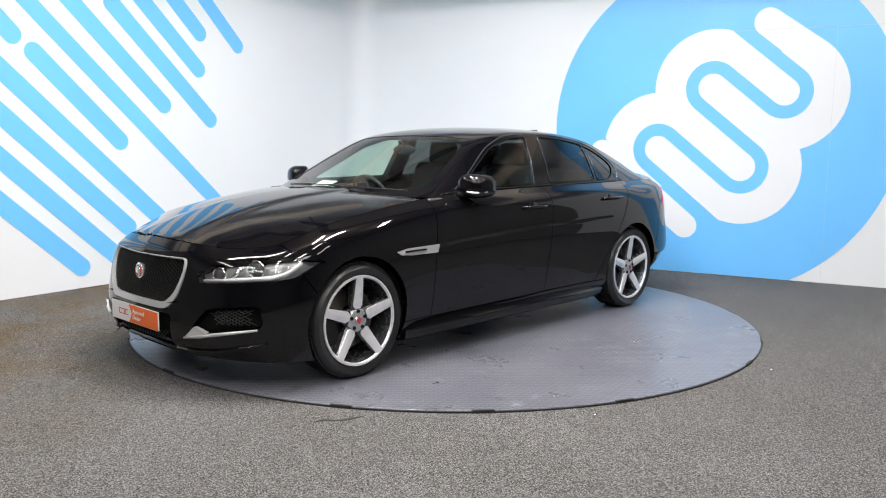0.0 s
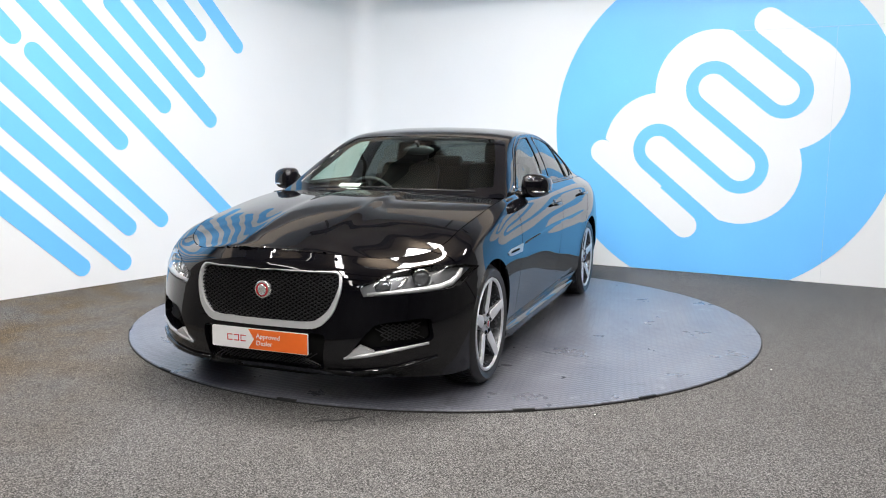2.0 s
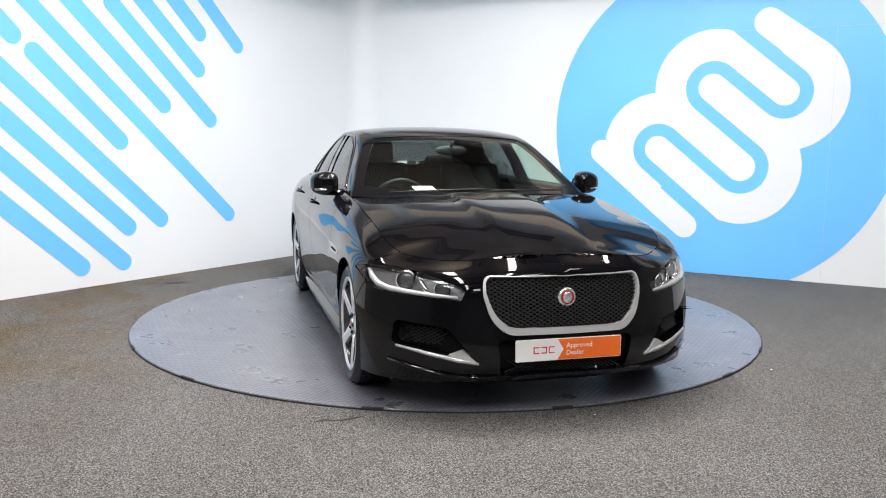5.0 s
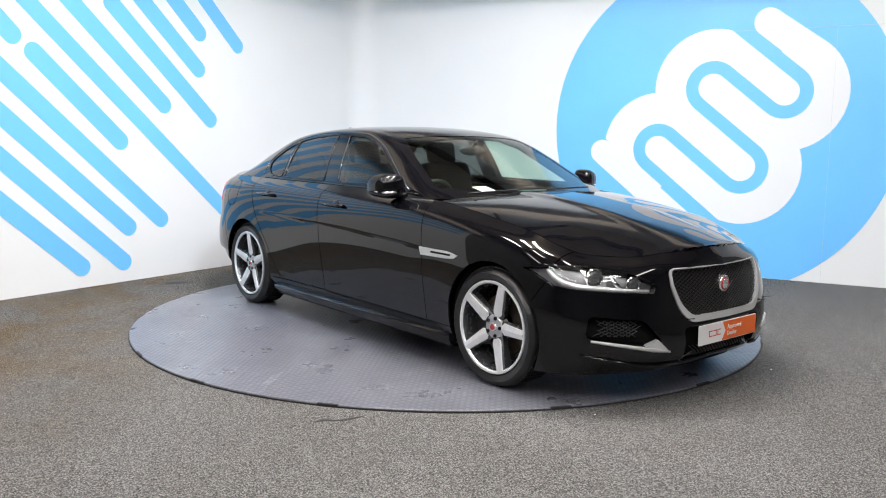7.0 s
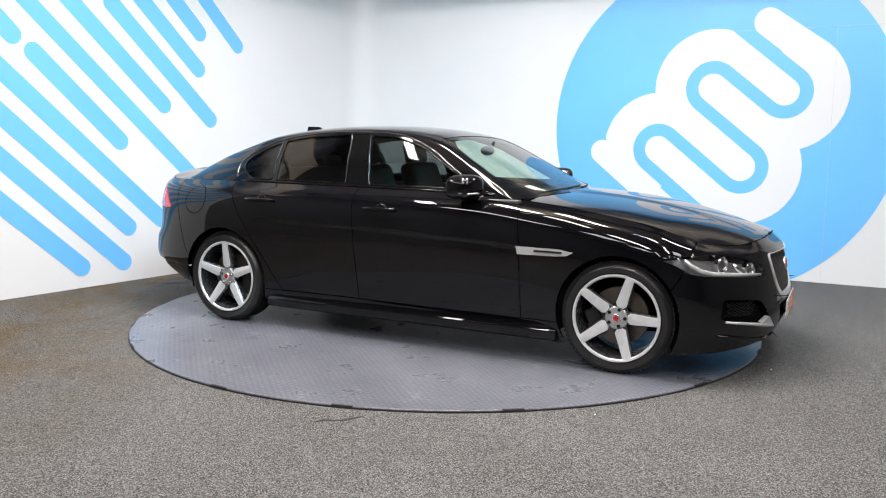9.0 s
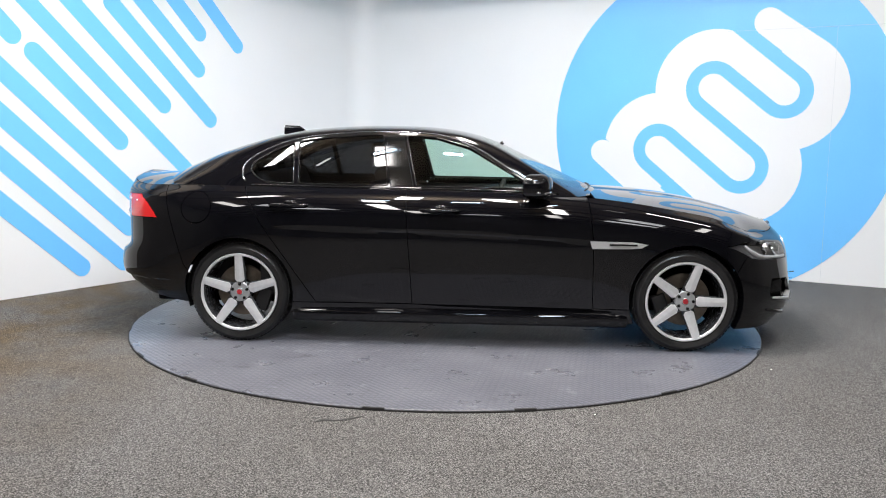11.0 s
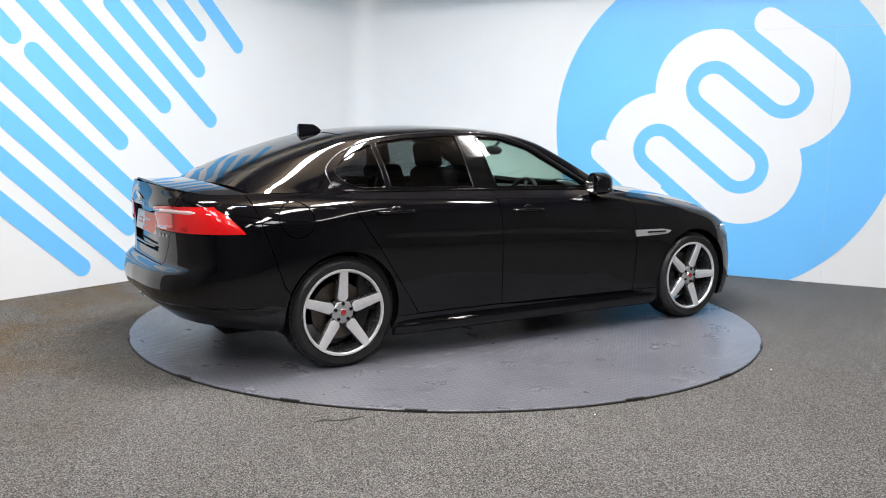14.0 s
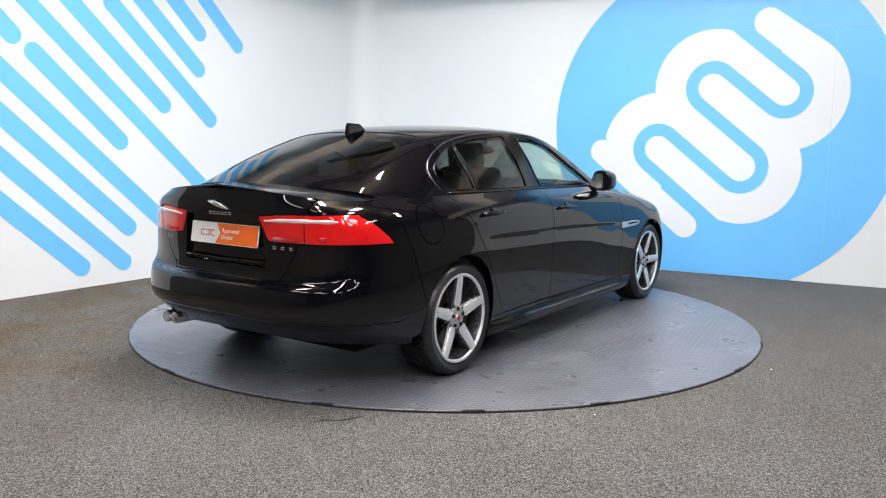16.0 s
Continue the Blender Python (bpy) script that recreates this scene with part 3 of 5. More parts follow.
RAIL_DROP = pchip([(-2.06, 0.022), (-1.9, 0.036), (-1.5, 0.042), (-1.1, 0.042), (-0.2, 0.040), (0.15, 0.030), (0.6, 0.022), (0.98, 0.006)])


def outline(s):
    p = Vector((OUT_X(s), OUT_Y(s), 0))
    e = 0.02
    d = Vector((OUT_X(min(19, s + e)) - OUT_X(max(0, s - e)), OUT_Y(min(19, s + e)) - OUT_Y(max(0, s - e)), 0)).normalized()
    return p, Vector((d.y, -d.x, 0))


def grid_mesh(g, flip=False):
    """A bmesh of quads from a grid of points, with its mirror image across y = 0."""
    bm = bmesh.new()
    for side in (1, -1):
        vs = [[bm.verts.new((p[0], p[1] * side, p[2])) for p in row] for row in g]
        for i in range(len(vs) - 1):
            for j in range(len(vs[0]) - 1):
                q = (vs[i][j], vs[i + 1][j], vs[i + 1][j + 1], vs[i][j + 1])
                bm.faces.new(q if (side == 1) != flip else q[::-1])
    bmesh.ops.remove_doubles(bm, verts=bm.verts, dist=2e-4)
    bmesh.ops.dissolve_degenerate(bm, edges=bm.edges, dist=1e-4)
    return bm


def flank_grid():
    us = np.linspace(0, 19, 19 * 8 + 1)
    vs = np.linspace(0, 7, 7 * 10 + 1)
    g = np.zeros((len(us), len(vs), 3))
    for i, s in enumerate(us):
        p, n = outline(s)
        fin, flz = pchip([(k, INSET[k](s)) for k in range(8)]), pchip([(k, LEVEL[k](s)) for k in range(8)])
        for j, v in enumerate(vs):
            q = p - n * fin(v)
            g[i, j] = (q.x, max(0.0, q.y), flz(v))
    g = smooth_grid(g, 4)
    # pressed lines: the skin steps in under each and comes back out below
    for i, s in enumerate(us):
        n = outline(s)[1]
        for j in range(len(vs)):
            x, y, z = g[i, j]
            for line, x0, x1, fade, depth, back in PRESSED:
                k = min(1.0, max(0.0, min(x - x0, x1 - x) / fade))
                under = line(x) - z
                if k > 0 and under > 0:
                    d = depth * k * min(1.0, under / 0.011) * math.exp(-max(0.0, under - 0.011) / back)
                    g[i, j, 0] -= n.x * d
                    g[i, j, 1] = max(0.0, g[i, j, 1] - n.y * d)
    g[0, :, 1] = g[-1, :, 1] = 0.0
    return g


# pressed lines: height along x, from, to, run-out, depth, depth of the hollow under it
PRESSED = [(pchip([(-1.3, 0.760), (-0.7, 0.743), (0.0, 0.728), (0.6, 0.700), (0.85, 0.690)]), -1.25, 0.92, 0.25, 0.0080, 0.12),
           (pchip([(-0.95, 0.330), (-0.75, 0.296), (-0.34, 0.268), (1.0, 0.248)]), -0.95, 1.05, 0.12, 0.006, 0.05),
           (pchip([(-2.45, 0.402), (-1.8, 0.392)]), -2.6, -1.80, 0.15, 0.020, 0.18)]
FLANK = flank_grid()
TOP = FLANK[:, 0]                       # the upper edge: bonnet edge, waist line, boot edge


def waist(x):
    """The waist line's y and z at x."""
    i = np.arange(8 * 4, 8 * 17)
    xs = TOP[i, 0][::-1]
    return float(np.interp(x, xs, TOP[i, 1][::-1])), float(np.interp(x, xs, TOP[i, 2][::-1]))


def bonnet_grid():
    k = 8 * 8 + 2
    edge = [e for e in TOP[:k + 1] if e[0] < TOP[0][0] - 0.004]
    n = 40
    g = np.zeros((len(edge), n, 3))
    for i, (ex, ey, ez) in enumerate(edge):
        zc = max(HOOD_Z(ex), ez)
        for j in range(n):
            t = j / (n - 1)
            y = ey * (1 - t)
            r = y / max(ey, 1e-6)
            z = ez + (zc - ez) * (1 - r ** 2.4)
            ridge = 0.235 - 0.03 * min(max((2.1 - ex) / 1.2, 0), 1)
            z += 0.010 / (1 + math.exp((y - ridge) / 0.011)) * min(1, max(0, (2.13 - ex) / 0.5)) * (1 if ey > 0.3 else 0)
            g[i, j] = (ex, y, z)
    return smooth_grid(g, 1)


def boot_grid():
    k = 8 * 14 - 4
    edge = TOP[k:]
    n = 18
    g = np.zeros((len(edge), n, 3))
    for i, (ex, ey, ez) in enumerate(edge):
        zc = max(DECK_Z(ex), ez)
        for j in range(n):
            t = j / (n - 1)
            y = ey * (1 - t)
            r = y / max(ey, 1e-6)
            lip = 0.016 * math.exp(-((ex + 2.345) / 0.035) ** 2) * (1 - r ** 6)
            g[i, j] = (ex, y, ez + (zc - ez) * (1 - r ** 2.6) + lip)
    return smooth_grid(g, 2)


def cabin_grid():
    xs = np.linspace(-2.06, 0.98, 98)
    rows = []
    for x in xs:
        wf = min(max((x + 0.15) / 1.13, 0), 1) ** 1.3
        wr = min(max((-0.9 - x) / 1.16, 0), 1) ** 1.3
        yr = RAIL_Y(x)

        def bow(y):
            return x - 0.235 * wf * (y / 0.77) ** 2 + 0.12 * wr * (y / 0.62) ** 2
        zc = ROOF_Z(x)
        zr = zc - RAIL_DROP(x)
        xb = bow(0.78)
        yb, zb = waist(xb)
        zb = min(zb, zr - 0.002)
        low = max(zr - zb, 0)
        pts = [(0, zc), (yr * 0.4, zc - RAIL_DROP(x) * 0.10), (yr * 0.75, zc - RAIL_DROP(x) * 0.42), (yr, zr)]
        dy = max(yb - yr, 0.01)
        pts += [(yr + dy * 0.20, zr - low * 0.13), (yr + dy * 0.64, zr - low * 0.55), (yb - 0.004, zb - 0.004)]
        fy, fz = pchip([(i, p[0]) for i, p in enumerate(pts)]), pchip([(i, p[1]) for i, p in enumerate(pts)])
        row = []
        for v in np.linspace(0, 6, 31):
            y = fy(v)
            row.append((bow(y), y, fz(v)))
        rows.append(row)
    g = smooth_grid(np.array(rows), 3)
    g[:, 0, 1] = 0
    return g


def clip_region(bm, faces, poly, axes):
    """Cuts the faces along a convex outline in two of their coordinates; returns those inside and those outside."""
    area = sum(poly[i][0] * poly[(i + 1) % len(poly)][1] - poly[(i + 1) % len(poly)][0] * poly[i][1] for i in range(len(poly)))
    pts = poly if area > 0 else poly[::-1]
    inside, outside = set(faces), set()
    for i in range(len(pts)):
        a, b = pts[i], pts[(i + 1) % len(pts)]
        co, no = Vector((0, 0, 0)), Vector((0, 0, 0))
        co[axes[0]], co[axes[1]] = a
        no[axes[0]], no[axes[1]] = b[1] - a[1], -(b[0] - a[0])     # points out of the outline
        if no.length < 1e-9:
            continue
        no.normalize()
        cross = []
        for f in inside:
            ds = [(v.co - co).dot(no) for v in f.verts]
            if min(ds) < -1e-6 and max(ds) > 1e-6:
                cross.append(f)
        if cross:
            geom = list({v for f in cross for v in f.verts}) + list({e for f in cross for e in f.edges}) + cross
            keep = inside - set(cross)
            r = bmesh.ops.bisect_plane(bm, geom=geom, dist=1e-6, plane_co=co, plane_no=no)
            inside = keep | {f for f in r["geom"] if isinstance(f, bmesh.types.BMFace)}
        out = {f for f in inside if (f.calc_center_median() - co).dot(no) > 0}
        outside |= out
        inside -= out
    return inside, outside


def lift(bm, faces):
    """A new bmesh of these faces alone."""
    nb = bmesh.new()
    seen = {}
    for f in faces:
        vs = []
        for v in f.verts:
            if v not in seen:
                seen[v] = nb.verts.new(v.co)
            vs.append(seen[v])
        if len(set(vs)) >= 3:
            nb.faces.new(vs)
    return nb


def islands(faces):
    """The connected pieces of a set of faces."""
    left, out = set(faces), []
    while left:
        todo, got = [left.pop()], []
        while todo:
            f = todo.pop()
            got.append(f)
            for e in f.edges:
                for o in e.link_faces:
                    if o in left:
                        left.discard(o)
                        todo.append(o)
        out.append(got)
    return out


def sheet(bm, gap=0.0026, thick=0.012, sink=0.0):
    """Makes a panel of a cut-out surface: shrinks it for the shut line, turns the rim in, gives it thickness."""
    bmesh.ops.remove_doubles(bm, verts=bm.verts, dist=0.003 if gap else 0.0002)
    bmesh.ops.dissolve_degenerate(bm, edges=bm.edges, dist=0.0015 if gap else 1e-4)
    if gap:
        bm.normal_update()
        move = {}
        for e in bm.edges:
            if e.is_boundary:
                f = e.link_faces[0]
                d = (e.verts[1].co - e.verts[0].co).normalized()
                w = f.normal.cross(d)
                if w.dot(f.calc_center_median() - e.verts[0].co) < 0:
                    w = -w
                for v in e.verts:
                    move[v] = move.get(v, Vector((0, 0, 0))) + w * e.calc_length()
        for v, w in move.items():
            if w.length > 1e-9:
                v.co += w.normalized() * gap
    if sink:
        bm.normal_update()
        for v in bm.verts:
            v.co -= v.normal * sink
    if thick:
        bm.normal_update()
        edges = [e for e in bm.edges if e.is_boundary]
        inward = {v: v.co - v.normal * thick for e in edges for v in e.verts}
        made = {v: bm.verts.new(c) for v, c in inward.items()}
        for e in edges:
            f = e.link_faces[0]
            for l in f.loops:
                if l.edge == e:
                    a, b = l.vert, l.link_loop_next.vert
                    bm.faces.new((b, a, made[a], made[b]))
                    break
    return bm


def circle_poly(cx, cz, r, n=44):
    return [(cx + r * math.cos(2 * math.pi * i / n), cz + r * math.sin(2 * math.pi * i / n)) for i in range(n)]


def mirrored(poly):
    return [(-a, b) for a, b in poly]


def rounded(poly, r, n=5):
    """A convex outline with its corners rounded."""
    out, k = [], len(poly)
    for i in range(k):
        p, a, b = Vector(poly[i]), Vector(poly[i - 1]), Vector(poly[(i + 1) % k])
        da, db = (a - p), (b - p)
        t = min(r, da.length * 0.45, db.length * 0.45)
        q0, q1 = p + da.normalized() * t, p + db.normalized() * t
        for j in range(n + 1):
            w = j / n
            out.append(tuple(q0 * (1 - w) ** 2 + p * 2 * w * (1 - w) + q1 * w * w))
    return out


# outlines of panels and openings
GRILLE_OUT = rounded([(-0.392, 0.680), (0.392, 0.680), (0.404, 0.60), (0.372, 0.48), (0.300, 0.409), (-0.300, 0.409), (-0.372, 0.48), (-0.404, 0.60)], 0.06)
GRILLE_IN = rounded([(-0.382, 0.674), (0.382, 0.674), (0.388, 0.60), (0.348, 0.497), (0.282, 0.443), (-0.282, 0.443), (-0.348, 0.497), (-0.388, 0.60)], 0.055)
HEADLAMP = [(0.478, 0.612), (0.500, 0.566), (0.66, 0.575), (0.83, 0.588), (0.872, 0.600), (0.912, 0.672), (0.86, 0.693), (0.752, 0.698), (0.64, 0.676), (0.55, 0.645)]
FOG_HOLE = rounded([(0.455, 0.300), (0.790, 0.345), (0.775, 0.455), (0.560, 0.435)], 0.03)
INTAKE = rounded([(-0.34, 0.385), (0.34, 0.385), (0.315, 0.205), (-0.315, 0.205)], 0.03)
F_GLASS = [(-0.365, 1.333), (-0.17, 1.322), (0.055, 1.256), (0.283, 1.122), (0.485, 1.003), (-0.288, 1.010)]
R_GLASS = [(-1.080, 1.284), (-0.88, 1.314), (-0.6, 1.334), (-0.515, 1.335), (-0.467, 1.012), (-1.050, 1.018)]
Q_GLASS = [(-1.110, 1.276), (-1.085, 1.018), (-1.270, 1.022), (-1.345, 1.060), (-1.388, 1.112), (-1.36, 1.155), (-1.25, 1.220)]
F_DOOR = [(-0.360, 1.2), (-0.300, 0.262), (0.842, 0.255), (0.832, 0.69), (0.775, 1.2)]
R_DOOR = [(-1.52, 1.2), (-1.275, 0.79), (-0.92, 0.265), (-0.300, 0.262), (-0.360, 1.2)]
SCREEN = [(0.125, -0.545), (0.125, 0.545), (0.40, 0.615), (0.665, 0.705), (0.83, 0.45), (0.895, 0.2), (0.905, 0.0), (0.895, -0.2), (0.83, -0.45), (0.665, -0.705), (0.40, -0.615)]
REAR_SCREEN = [(-1.215, -0.46), (-1.225, 0.0), (-1.215, 0.46), (-1.45, 0.490), (-1.83, 0.520), (-1.93, 0.30), (-1.965, 0.0), (-1.93, -0.30), (-1.83, -0.520), (-1.45, -0.490)]
TAIL_REAR = rounded([(0.277, 0.915), (0.337, 0.792), (0.60, 0.789), (0.99, 0.790), (0.99, 0.926), (0.75, 0.934), (0.50, 0.931)], 0.02)


def surface_tree(*bms):
    tmp = bmesh.new()
    for b in bms:
        me = bpy.data.meshes.new("tmp")
        b.to_mesh(me)
        tmp.from_mesh(me)
        bpy.data.meshes.remove(me)
    tree = BVHTree.FromBMesh(tmp)
    tmp.free()
    return tree


def cast(tree, origin, way):
    hit = tree.ray_cast(Vector(origin), Vector(way))
    return hit[0], hit[1]


def front_at(tree, y, z, off=0.0):
    p, n = cast(tree, (4, y, z), (-1, 0, 0))
    return p + n * off if n.x > 0 else p - n * off


def rear_at(tree, y, z, off=0.0):
    p, n = cast(tree, (-4, y, z), (1, 0, 0))
    return p + n * off if n.x < 0 else p - n * off


def side_at(tree, x, z, side, off=0.0):
    p, n = cast(tree, (x, 3 * side, z), (0, -side, 0))
    return p + n * off if n.y * side > 0 else p - n * off


def build_body(car):
    flank = grid_mesh(FLANK, flip=False)
    bonnet = grid_mesh(bonnet_grid(), flip=True)
    boot = grid_mesh(boot_grid(), flip=True)
    cabin = grid_mesh(cabin_grid(), flip=True)
    # make every surface face outwards
    for bm, test in ((flank, lambda f: f.normal.dot(Vector((f.calc_center_median().x * 0.3, f.calc_center_median().y, 0)))),
                     (bonnet, lambda f: f.normal.z), (boot, lambda f: f.normal.z), (cabin, lambda f: f.normal.dot(f.calc_center_median() - Vector((-0.4, 0, 0.6))))):
        bm.normal_update()
        if sum(1 if test(f) > 0 else -1 for f in bm.faces) < 0:
            bmesh.ops.reverse_faces(bm, faces=bm.faces)
    tree = surface_tree(flank, bonnet, boot, cabin)

    # ---- the flanks, nose and tail
    rest = set(flank.faces)
    got = {}

    def take(name, poly, axes, where):
        nonlocal rest
        pool = {f for f in rest if where(f.calc_center_median())}
        inside, outside = clip_region(flank, pool, poly, axes)
        rest = (rest - pool) | outside
        rest = {f for f in rest if f.is_valid}
        got[name] = inside
    # a seam round the tail and one round the nose, so that the lamps end cleanly
    for poly in ([(-3, -1), (-2.10, -1), (-2.10, 2), (-3, 2)],):
        a, b = clip_region(flank, {f for f in rest if f.calc_center_median().x < -1.8}, poly, (0, 2))
        rest = {f for f in flank.faces if f.is_valid}
    for n, x in (("arch_f", AXLE), ("arch_r", -AXLE)):
        take(n, circle_poly(x, HUB_Z + 0.004, ARCH_R), (0, 2), lambda c: abs(c.x) < 2.1)
    take("grille", GRILLE_IN, (1, 2), lambda c: c.x > 1.6)
    take("grille_frame", GRILLE_OUT, (1, 2), lambda c: c.x > 1.6)
    take("intake", INTAKE, (1, 2), lambda c: c.x > 1.6)
    for side, tag in ((1, "l"), (-1, "r")):
        def mine(c, side=side):
            return c.y * side > 0
        fix = (lambda p: p) if side == 1 else mirrored
        take("headlamp_" + tag, fix(HEADLAMP), (1, 2), lambda c: c.x > 1.5 and mine(c))
        take("fog_" + tag, fix(FOG_HOLE), (1, 2), lambda c: c.x > 1.5 and mine(c))
        take("tail_" + tag, fix(TAIL_REAR), (1, 2), lambda c: c.x < -2.1 and mine(c))
        take("tail_tip_" + tag, [(-2.1, 0.790), (-1.962, 0.790), (-1.985, 0.822), (-2.045, 0.886), (-2.1, 0.927)], (0, 2), lambda c: -2.3 < c.x < -1.9 and mine(c))
        take("front_door_" + tag, F_DOOR, (0, 2), mine)
        take("rear_door_" + tag, R_DOOR, (0, 2), mine)
        take("sill_" + tag, [(-1.2, 0.0), (1.2, 0.0), (1.2, 0.258), (-1.2, 0.263)], (0, 2), mine)
    take("fuel_flap", circle_poly(-1.69, 0.862, 0.098, 36), (0, 2), lambda c: c.y < 0 and -1.9 < c.x < -1.5)
    for side, tag in ((1, "l"), (-1, "r")):
        def mine(c, side=side):
            return c.y * side > 0
        take("wing_" + tag, [(0.7, 0.0), (1.62, 0.0), (1.79, 0.50), (1.80, 0.64), (1.90, 0.80), (1.95, 1.2), (0.7, 1.2)], (0, 2), mine)
        take("quarter_" + tag, [(-0.8, 0.0), (-1.62, 0.0), (-1.775, 0.50), (-1.965, 0.77), (-2.03, 0.96), (-2.06, 1.2), (-0.8, 1.2)], (0, 2), mine)
    take("plate_recess", rounded([(-0.315, 0.655), (0.315, 0.655), (0.282, 0.898), (-0.282, 0.898)], 0.02), (1, 2), lambda c: c.x < -1.95)
    take("boot_face", [(-0.40, 0.592), (0.40, 0.592), (0.475, 0.70), (0.57, 0.90), (0.575, 1.2), (-0.575, 1.2), (-0.57, 0.90), (-0.475, 0.70)], (1, 2), lambda c: c.x < -1.95)
    take("front_bumper", [(0, -1), (3, -1), (3, 2), (0, 2)], (0, 2), lambda c: c.x > 0)
    got["rear_bumper"] = rest
    names = {"front_door": "front_door", "rear_door": "rear_door", "sill": "sill", "wing": "front_wing", "quarter": "rear_quarter_panel"}
    parts = {}
    for key, faces in got.items():
        base = key[:-2] if key.endswith(("_l", "_r")) else key
        faces = [f for f in faces if f.is_valid]
        if not faces or base.startswith(("arch", "grille", "intake", "headlamp", "fog", "tail", "plate")):
            continue
        for island in islands(faces):
            if sum(f.calc_area() for f in island) > 0.002:
                parts[key] = part(names.get(base, base), sheet(lift(flank, island), thick={"boot_face": 0.03, "front_bumper": 0.05}.get(base, 0.012)), PAINT, car, smooth=32)
    # dark recessed backs of the openings
    for key, depth, mat in (("grille", 0.030, LINER), ("intake", 0.035, LINER), ("fog_l", 0.05, LINER), ("fog_r", 0.05, LINER)):
        part({"grille": "grille_backing", "intake": "lower_intake"}.get(key, "bumper_vent"), sheet(lift(flank, got[key]), 0, 0, depth), mat, car, "black recessed opening", smooth=40)
    part("plate_recess", sheet(lift(flank, got["plate_recess"]), 0, 0, 0.024), GLOSS, car, "gloss black recess behind the plate", smooth=40)
    part("grille_surround", sheet(lift(flank, got["grille_frame"]), 0.0005, 0.025, -0.006), SATIN, car, "satin chrome grille surround", smooth=35)
    lamps = {}
    for tag in "lr":
        lamps[tag] = part("headlight", sheet(lift(flank, got["headlamp_" + tag]), 0.001, 0.004), LAMP_CLEAR, car, "clear headlight lens", smooth=35)
        lamps[tag].visible_shadow = False
        part("lamp_housing", sheet(lift(flank, got["headlamp_" + tag]), 0.0, 0, 0.055), LAMP_INNER, lamps[tag], smooth=40)
        tail = part("tail_light", sheet(lift(flank, list(got["tail_" + tag]) + list(got["tail_tip_" + tag])), 0.0012, 0.02, -0.003), TAIL_RED, car, "glossy red wraparound tail light", smooth=35)
        lamps["t" + tag] = tail

    # ---- bonnet, boot lid top, roof and glass
    k = sheet(bonnet, 0.002, 0.014)
    part("bonnet", k, PAINT, car, smooth=35)
    part("boot_lid", sheet(boot, 0.0015, 0.012), PAINT, car, smooth=35)
    pool = set(cabin.faces)
    panes = {}

    def cut(name, poly, axes, where):
        nonlocal pool
        some = {f for f in pool if where(f)}
        inside, outside = clip_region(cabin, some, poly, axes)
        pool = {f for f in (pool - some) | outside if f.is_valid}
        panes[name] = inside
    cut("windscreen", SCREEN, (0, 1), lambda f: f.normal.z > 0.2 and f.calc_center_median().x > -0.1)
    cut("rear_window", REAR_SCREEN, (0, 1), lambda f: f.normal.z > 0.2 and f.calc_center_median().x < -0.9)
    for side in (1, -1):
        for n, poly in (("front_window", F_GLASS), ("rear_door_window", R_GLASS), ("quarter_window", Q_GLASS)):
            cut(n + str(side), poly, (0, 2), lambda f, side=side: f.normal.y * side > 0.3)
        cut("pillar" + str(side), [(-0.500, 1.337), (-0.378, 1.337), (-0.305, 1.006), (-0.452, 1.008)], (0, 2), lambda f, side=side: f.normal.y * side > 0.3)
    for key, faces in panes.items():
        base = key.rstrip("-1")
        if base == "pillar":
            part("door_pillar", sheet(lift(cabin, faces), 0.002, 0.01), GLOSS, car, "gloss black pillar trim", smooth=35)
            continue
        dark = base in ("rear_door_window", "quarter_window", "rear_window")
        ob = part(base, sheet(lift(cabin, faces), 0.0, 0.0, 0.003), GLASS_DARK if dark else GLASS, car,
                  "dark tinted glass" if dark else "clear green-tinted glass", smooth=50)
        ob.visible_shadow = False
    part("roof", sheet(lift(cabin, pool), 0.0, 0.03), PAINT, car, smooth=32)
    flank.free()
    cabin.free()
    return tree, lamps


